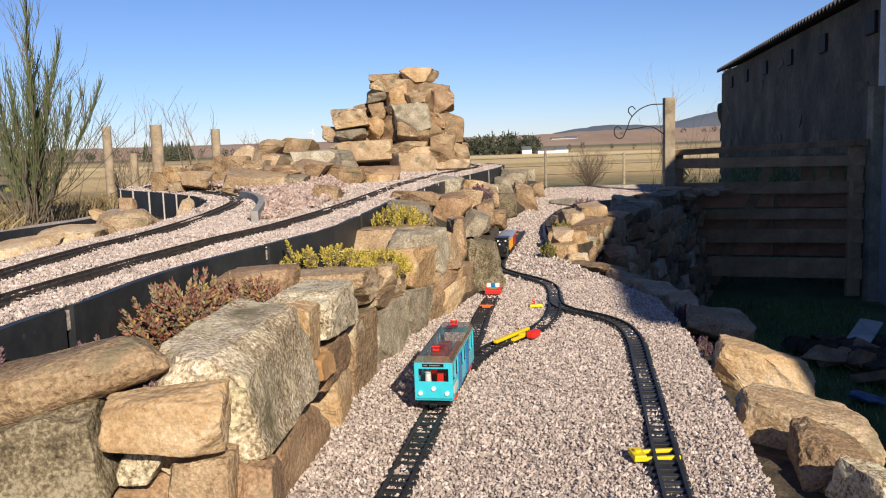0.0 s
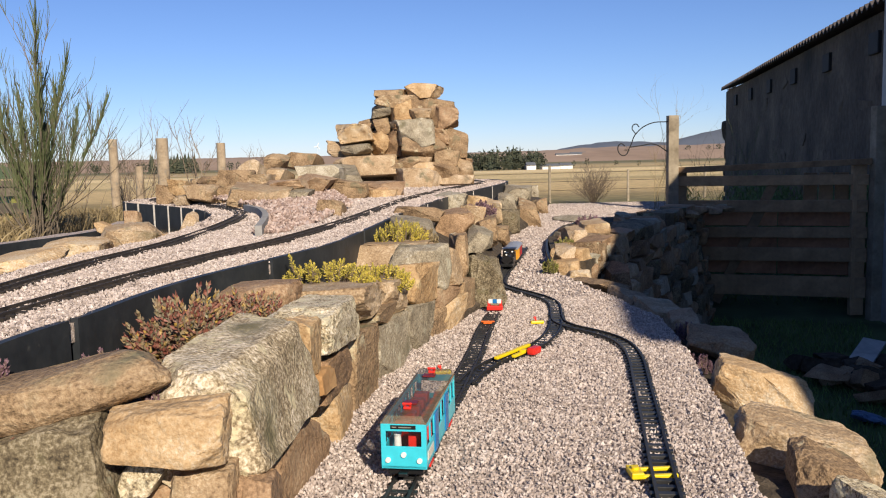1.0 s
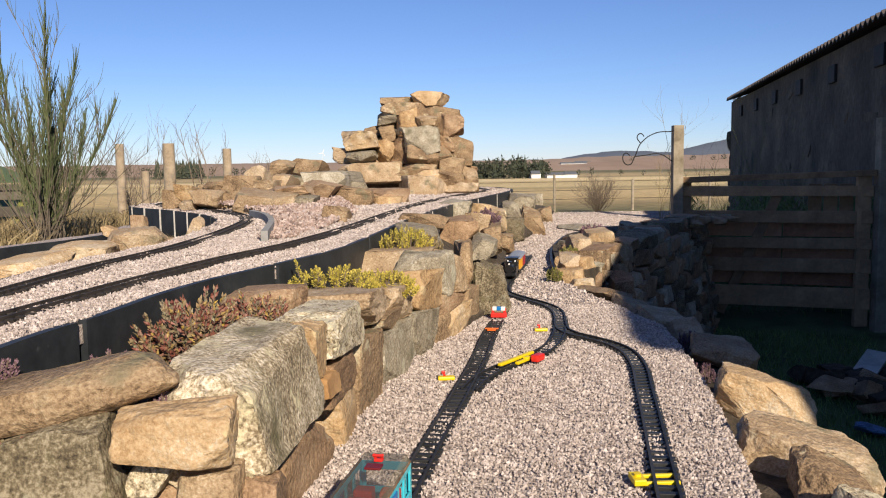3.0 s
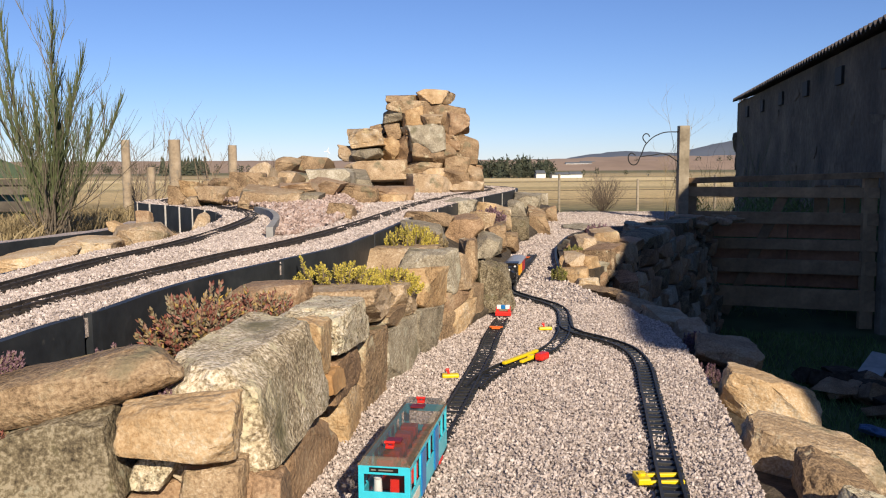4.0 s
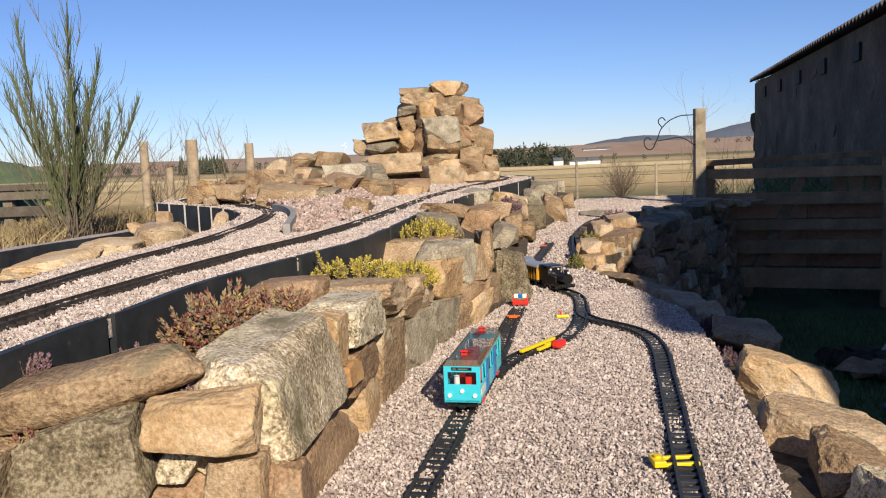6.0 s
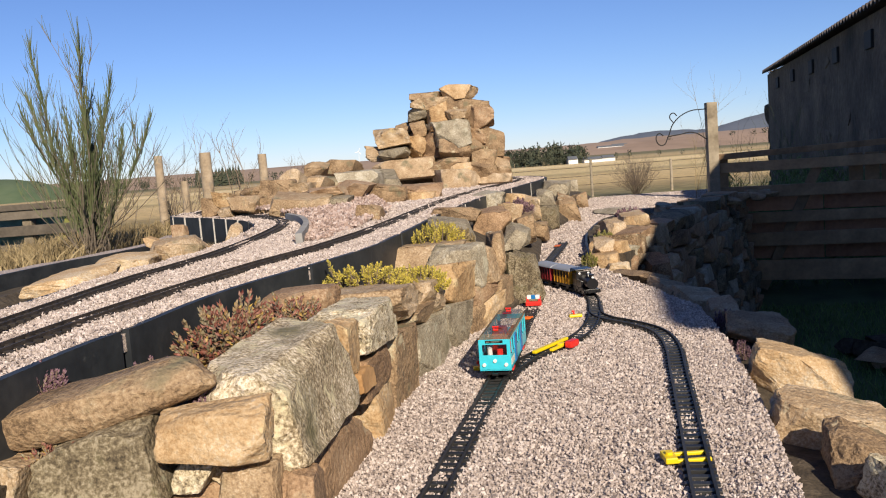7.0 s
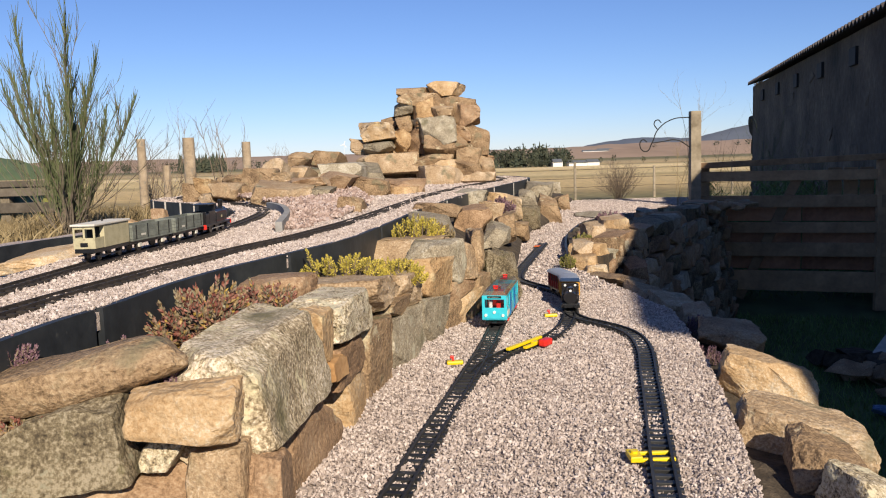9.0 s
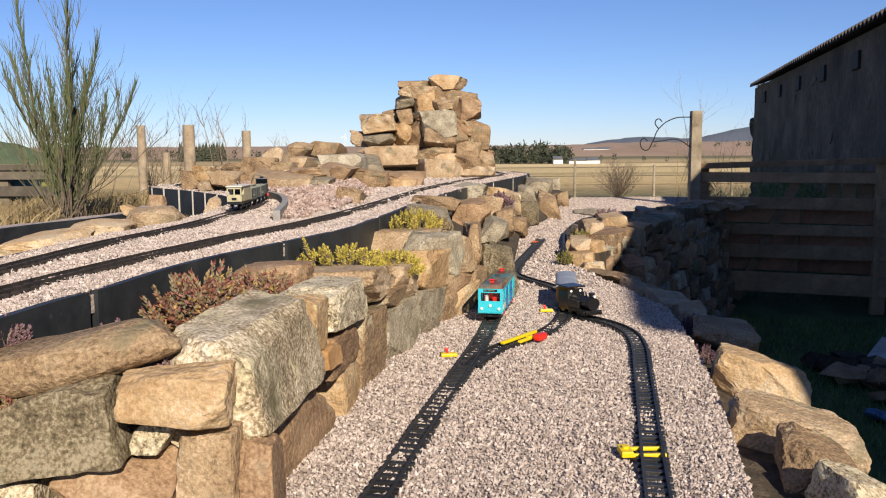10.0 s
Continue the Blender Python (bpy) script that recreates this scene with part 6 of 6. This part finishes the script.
def broom_bush(x, y, z):
    """Plumes of fine green shoots on bare wandering stems, with brown sprays between them."""
    t = thing("broom_bush", "tall wispy green broom bush with bare stems", "bush", pose(x, y, z))
    wood, green = Growth(1), Growth(2)
    r = wood.r
    plumes = [(-.28, 1.02), (-.20, .86), (-.10, .95), (-.02, 1.24), (.06, 1.26), (.12, 1.05), (.22, .98), (.30, .92), (.38, .80), (-.36, .78), (.02, .90), (.16, .84)]
    for lean, tall in plumes:
        tall *= .94
        way = (lean * 1.35, r.uniform(-.25, .25), 1)
        pts, d = wood.grow((r.gauss(0, .03), r.gauss(0, .03), -.02), way, tall, .0060, .065, .05, 12)
        for j in range(3, 13):
            up = (pts[j] - pts[j - 1]).normalized()
            for _ in range(15 if j > 6 else 9):
                p0 = pts[j - 1].lerp(pts[j], r.random())
                green.grow(p0, up + Vector((r.gauss(0, .24), r.gauss(0, .24), .15)), tall * r.uniform(.07, .19) * (1.25 - .04 * j), .0023, .05, .12, 4)
        for _ in range(7):
            j = r.randint(3, 9)
            q, e = wood.grow(pts[j], d + Vector((r.gauss(0, .45), r.gauss(0, .45), .15)), tall * r.uniform(.18, .36), .0026, .10, .08, 5)
            for _ in range(9):
                (green if r.random() < .8 else wood).grow(q[r.randint(1, 5)], e + Vector((r.gauss(0, .3), r.gauss(0, .3), .25)), r.uniform(.05, .15), .0016, .09, .1, 3)
    for _ in range(52):   # thin lower growth
        a = r.uniform(0, 6.28)
        o = r.uniform(.1, .75)
        q, e = wood.grow((r.gauss(0, .05), r.gauss(0, .05), 0), (o * math.cos(a), o * math.sin(a), 1), r.uniform(.35, .75), .0032, .09, .05, 6)
        for _ in range(9):
            (green if r.random() < .85 else wood).grow(q[r.randint(2, 6)], e + Vector((r.gauss(0, .3), r.gauss(0, .3), .3)), r.uniform(.08, .24), .0017, .08, .12, 3)
    for a in (.15, .35, .6, .75):   # bare arms that reach out low
        pts, d = wood.grow((0, 0, .12), (math.cos(a), -.1, math.sin(a)), r.uniform(.5, .72), .0045, .08, .03, 8)
        for _ in range(12):
            wood.grow(pts[r.randint(3, 8)], d + Vector((r.gauss(0, .5), r.gauss(0, .5), .3)), r.uniform(.06, .22), .0015, .13, .05, 3)
    wood.done("stem", BARK, t)
    green.done("crown", BROOM, t)


def bare_shrub(name, label, x, y, z, h, stems, seed, spread=.5, r=.004, twig=TWIG, twigs=9):
    t = thing(name, label, "shrub", pose(x, y, z))
    g = Growth(seed)
    for _ in range(stems):
        a = g.r.uniform(0, 6.28)
        s = g.r.uniform(0, spread)
        pts, d = g.grow((g.r.gauss(0, h * .04), g.r.gauss(0, h * .04), 0), (s * math.cos(a), s * math.sin(a), 1), h * g.r.uniform(.6, 1), r, .14, .03, 6)
        for _ in range(twigs):
            k = g.r.randint(2, 6)
            q, e = g.grow(pts[k], d + Vector((g.r.gauss(0, .7), g.r.gauss(0, .7), .2)), h * g.r.uniform(.12, .34), r * .45, .2, .05, 4)
            for _ in range(3):
                g.grow(q[g.r.randint(1, 4)], e + Vector((g.r.gauss(0, .6), g.r.gauss(0, .6), .2)), h * g.r.uniform(.05, .14), r * .25, .2, .05, 3)
    g.done("brushwood", twig, t)


def sedum(name, label, at, size, count, sprig, mat, seed, leaves=16, leaf=.010, upright=.7):
    """A mound of leafy sprigs over an ellipse."""
    t = thing(name, label, "succulent plant", pose(*at))
    g, s = Growth(seed), Growth(seed + 50)
    for _ in range(count):
        a, q = g.r.uniform(0, 6.28), math.sqrt(g.r.random())
        bx, by = size[0] / 2 * q * math.cos(a), size[1] / 2 * q * math.sin(a)
        h = size[2] * (1 - .75 * q * q) * g.r.uniform(.65, 1.05)
        way = Vector((math.cos(a) * q * (1 - upright) * 1.6, math.sin(a) * q * (1 - upright) * 1.6, 1)).normalized()
        root = Vector((bx * .8, by * .8, -.01))
        tip = root + way * (h + .01)
        s.shoot([root, (root + tip) / 2 + Vector((g.r.gauss(0, .003), g.r.gauss(0, .003), 0)), tip], .0016, .0012)
        for k in range(leaves):
            f = k / leaves
            p = tip - way * sprig * (1 - f)
            turn = 2.4 * k
            side = way.orthogonal().normalized()
            side.rotate(Matrix.Rotation(turn, 3, way))
            g.leaf(p, side * (1.05 - .75 * f) + way * (.35 + .9 * f), leaf * g.r.uniform(.8, 1.2) * (1.1 - .4 * f), leaf * .42)
    s.done("stem", TWIG, t)
    g.done("foliage", mat, t)


def blades(name, label, poly, count, size, zf, mat, lean=.4, seed=1, category="grass"):
    r = np.random.RandomState(seed)
    q = np.array(poly)
    P = r.uniform(q.min(0), q.max(0), (count, 2))
    P = P[inside(P, poly)]
    n = len(P)
    z = zf(P[:, 0], P[:, 1])
    h = size * r.uniform(.5, 1.3, n)
    a = r.uniform(0, 6.28, n)
    w = size * .035 + .0012
    dx, dy = np.cos(a) * w, np.sin(a) * w
    tx, ty = r.normal(0, lean, n) * h, r.normal(0, lean, n) * h
    V = np.stack([np.stack([P[:, 0] - dx, P[:, 1] - dy, z], 1), np.stack([P[:, 0] + dx, P[:, 1] + dy, z], 1),
                  np.stack([P[:, 0] + tx * .45 + dx * .6, P[:, 1] + ty * .45 + dy * .6, z + h * .6], 1), np.stack([P[:, 0] + tx * .45 - dx * .6, P[:, 1] + ty * .45 - dy * .6, z + h * .6], 1),
                  np.stack([P[:, 0] + tx, P[:, 1] + ty, z + h], 1)], 1).reshape(-1, 3)
    F0 = np.arange(n) * 5
    quads = [(int(i), int(i + 1), int(i + 2), int(i + 3)) for i in F0] + [(int(i + 3), int(i + 2), int(i + 4)) for i in F0]
    tagged(raw(name, V.tolist(), quads, mat), label, category, kind="stuff")


def build_plants():
    broom_bush(-2.24, 4.42, .10)
    t = thing("mossy_stump", "old mossy post inside the broom bush", "post", pose(-2.33, 4.7, 0))
    part("shaft", bmrod((0, 0, 0), (.02, 0, .74), .032, .026, 12), MOSSY, t, smooth=40)
    bare_shrub("bare_shrub", "leafless shrub behind the fence posts", -2.41, 8.0, .0, .92, 5, 3, .45, .006, TWIG, 7)
    bare_shrub("bare_shrub", "fine leafless shrub beside the broom", -2.92, 7.6, -.1, .95, 16, 4, .35, .004)
    bare_shrub("bare_shrub", "low leafless shrub behind the rockery", -2.06, 9.0, .1, .50, 12, 5, .7, .004)
    bare_shrub("field_shrub", "pale twiggy shrub at the field edge", 3.95, 23.2, GRASS_Z, 1.05, 70, 6, 1.3, .006, TWIG, 12)
    bare_shrub("tall_weed", "thin dry weed stalks by the gate post", 1.72, 7.35, -.1, .95, 5, 7, .12, .003, STRAW, 7)
    bare_shrub("tall_weed", "dry weed stalks before the barn", 2.7, 9.2, -.7, 1.45, 7, 8, .10, .002, TWIG, 6)
    bare_shrub("barn_weed", "dark undergrowth along the barn foot", 3.15, 9.3, GRASS_Z, 1.45, 26, 9, .5, .004, BROOM, 9)
    bare_shrub("barn_weed", "dark undergrowth along the barn foot", 3.7, 9.0, GRASS_Z, 1.3, 26, 10, .6, .004, BROOM, 9)
    sedum("red_sedum", "reddish green sedum tipped with yellow", (-.552, 1.40, .205), (.17, .20, .105), 90, .06, SEDUM_RED, 21, 24, .017, .4)
    sedum("red_sedum", "low reddish sedum trailing beside boulder", (-.478, 1.53, .225), (.14, .13, .06), 60, .04, SEDUM_RED, 22, 18, .014, .4)
    sedum("yellow_sedum", "bright yellow-green sedum along wall top", (-.40, 2.0, .205), (.26, .22, .075), 260, .018, SEDUM_YELLOW, 23, 16, .009, .35)
    sedum("yellow_sedum", "bright yellow-green sedum along wall top", (-.285, 2.12, .192), (.18, .20, .06), 190, .018, SEDUM_YELLOW, 24, 16, .009, .35)
    sedum("yellow_sedum", "upright yellow sedum sprig", (-.455, 1.97, .24), (.02, .02, .10), 3, .03, SEDUM_YELLOW, 25, 18, .010)
    sedum("mossy_sedum", "yellow-green mossy cushion between wall stones", (-.26, 2.75, .245), (.20, .18, .065), 110, .03, SEDUM_YELLOW, 26, 14, .012)
    sedum("mossy_sedum", "dry grassy cushion between wall stones", (-.19, 2.85, .225), (.10, .14, .05), 60, .03, STRAW, 27, 12, .014)
    sedum("purple_sedum", "dark purple sedum on wall stones", (.06, 4.3, .215), (.20, .26, .07), 70, .04, SEDUM_PURPLE, 28, 14, .016)
    sedum("purple_sedum", "small purple sedum against edging", (-.60, 1.19, .225), (.09, .05, .03), 36, .018, SEDUM_PURPLE, 29, 14, .007)
    sedum("purple_sedum", "purple sedum tucked between stones", (-.475, 1.03, .225), (.04, .04, .024), 20, .018, SEDUM_PURPLE, 30, 14, .009)
    sedum("purple_sedum", "purple sedum beside edging", (-.70, 1.05, .235), (.075, .045, .05), 60, .025, SEDUM_PURPLE, 31, 16, .009)
    sedum("purple_sedum", "reddish sedum at gravel border", (.52, 2.12, -.035), (.07, .10, .035), 40, .02, SEDUM_PURPLE, 32, 14, .009)
    sedum("purple_sedum", "dark sedum between border rocks", (.60, 2.5, -.05), (.14, .16, .05), 50, .03, SEDUM_PURPLE, 33, 14, .012)
    sedum("purple_sedum", "purple sedum on stone bank", (.80, 5.35, .06), (.2, .3, .06), 50, .03, SEDUM_PURPLE, 34, 12, .018)
    sedum("mossy_sedum", "yellow-green moss on stone bank", (.45, 4.0, .075), (.10, .16, .04), 40, .03, MOSS, 35, 14, .012)
    sedum("mossy_sedum", "yellow-green moss at gravel bend", (.33, 3.62, .02), (.07, .10, .04), 40, .03, MOSS, 36, 14, .012)
    blades("roof_grass", "tuft of dead grass on the barn corner", [(5.82, 17.66), (6.2, 17.62), (6.25, 17.92), (5.87, 17.96)], 260, .16, lambda x, y: np.full(len(x), 1.70), TWIG, .7, 15)
    sedum("red_sedum", "red spiky sedum in wall joint", (-.635, .955, .185), (.08, .04, .022), 22, .02, SEDUM_RED, 37, 14, .009, .2)
    low = lambda x, y: np.full(len(x), GRASS_Z)
    blades("lawn", "dark shaded lawn grass", [(.6, 1.6), (1.7, 2.6), (3.2, 6.6), (1.9, 7.0), (.6, 3.4)], 26000, .045, low, GRASS_BLADE, .5, 2)
    leafy = np.random.RandomState(12)
    tier = lambda x, y: GRASS_Z + 1.12 * leafy.uniform(0, 1, len(x)) ** .8 * (.85 + .15 * np.sin(7 * x))
    blades("undergrowth", "dark leafy undergrowth behind the board fence", [(1.90, 7.62), (3.6, 7.25), (4.1, 8.6), (2.2, 8.7)], 20000, .08, tier, GRASS_BLADE, .9, 6)
    left = lambda x, y: .16 - .12 * np.clip((-1.75 - x) / 1.2, 0, 1) - .02
    blades("dry_grass", "pale dry grass behind the track bed", [(-2.3, 5.2), (-2.15, 3.9), (-3.5, 3.9), (-3.5, 7.3), (-2.4, 7.3)], 9000, .13, left, STRAW, .5, 3)
    blades("dry_grass", "pale dry grass beyond the fence", [(-9, 8.6), (2.5, 9.3), (6, 14), (-12, 16)], 9000, .28, low, STRAW, .5, 4)
    blades("pit_grass", "dry grass tufts between pit rocks", [(-1.45, 3.2), (-1.25, 3.2), (-1.3, 3.9), (-1.65, 4.1)], 1800, .05, lambda x, y: np.full(len(x), .14), STRAW, .8, 5)


def build_debris():
    d = thing("scrap_board", "pale board lying tilted on the lawn", "board", pose(2.52, 5.25, -.80, 10, 6, -38))
    part("board", bmbox((0, 0, 0), (.14, .50, .02), .004), DEBRIS, d)
    h = thing("soil_heap", "dark heap of soil and rubble on lawn", "soil heap")
    for i in range(22):
        stone(h, EARTH if i % 3 else BROWN, (2.45 + random.gauss(0, .22), 4.75 + random.gauss(0, .35), -.87 + random.random() * .05), (random.uniform(.1, .3), random.uniform(.1, .3), random.uniform(.05, .14)), (random.uniform(-20, 20), random.uniform(-20, 20), random.uniform(0, 90)), 6, "clod")
    for x, y, s, m in ((2.28, 5.43, .10, WHITE), (2.2, 5.55, .06, WHITE), (2.03, 4.2, .16, BLUE_SCRAP), (2.2, 4.55, .10, BLUE_SCRAP), (2.35, 4.95, .14, DEBRIS)):
        b = thing("scrap_sheet", "crumpled scrap sheet on the lawn", "scrap", pose(x, y, GRASS_Z + s * .2, 15, 20, 40 * x))
        v, f = stone_shape((s, s * 1.3, s * .35), 6, .3, 6, .2)
        raw("sheet", v.tolist(), f, m, b)


build_plants()
build_debris()
build_tracks()
build_gravel()
motions()
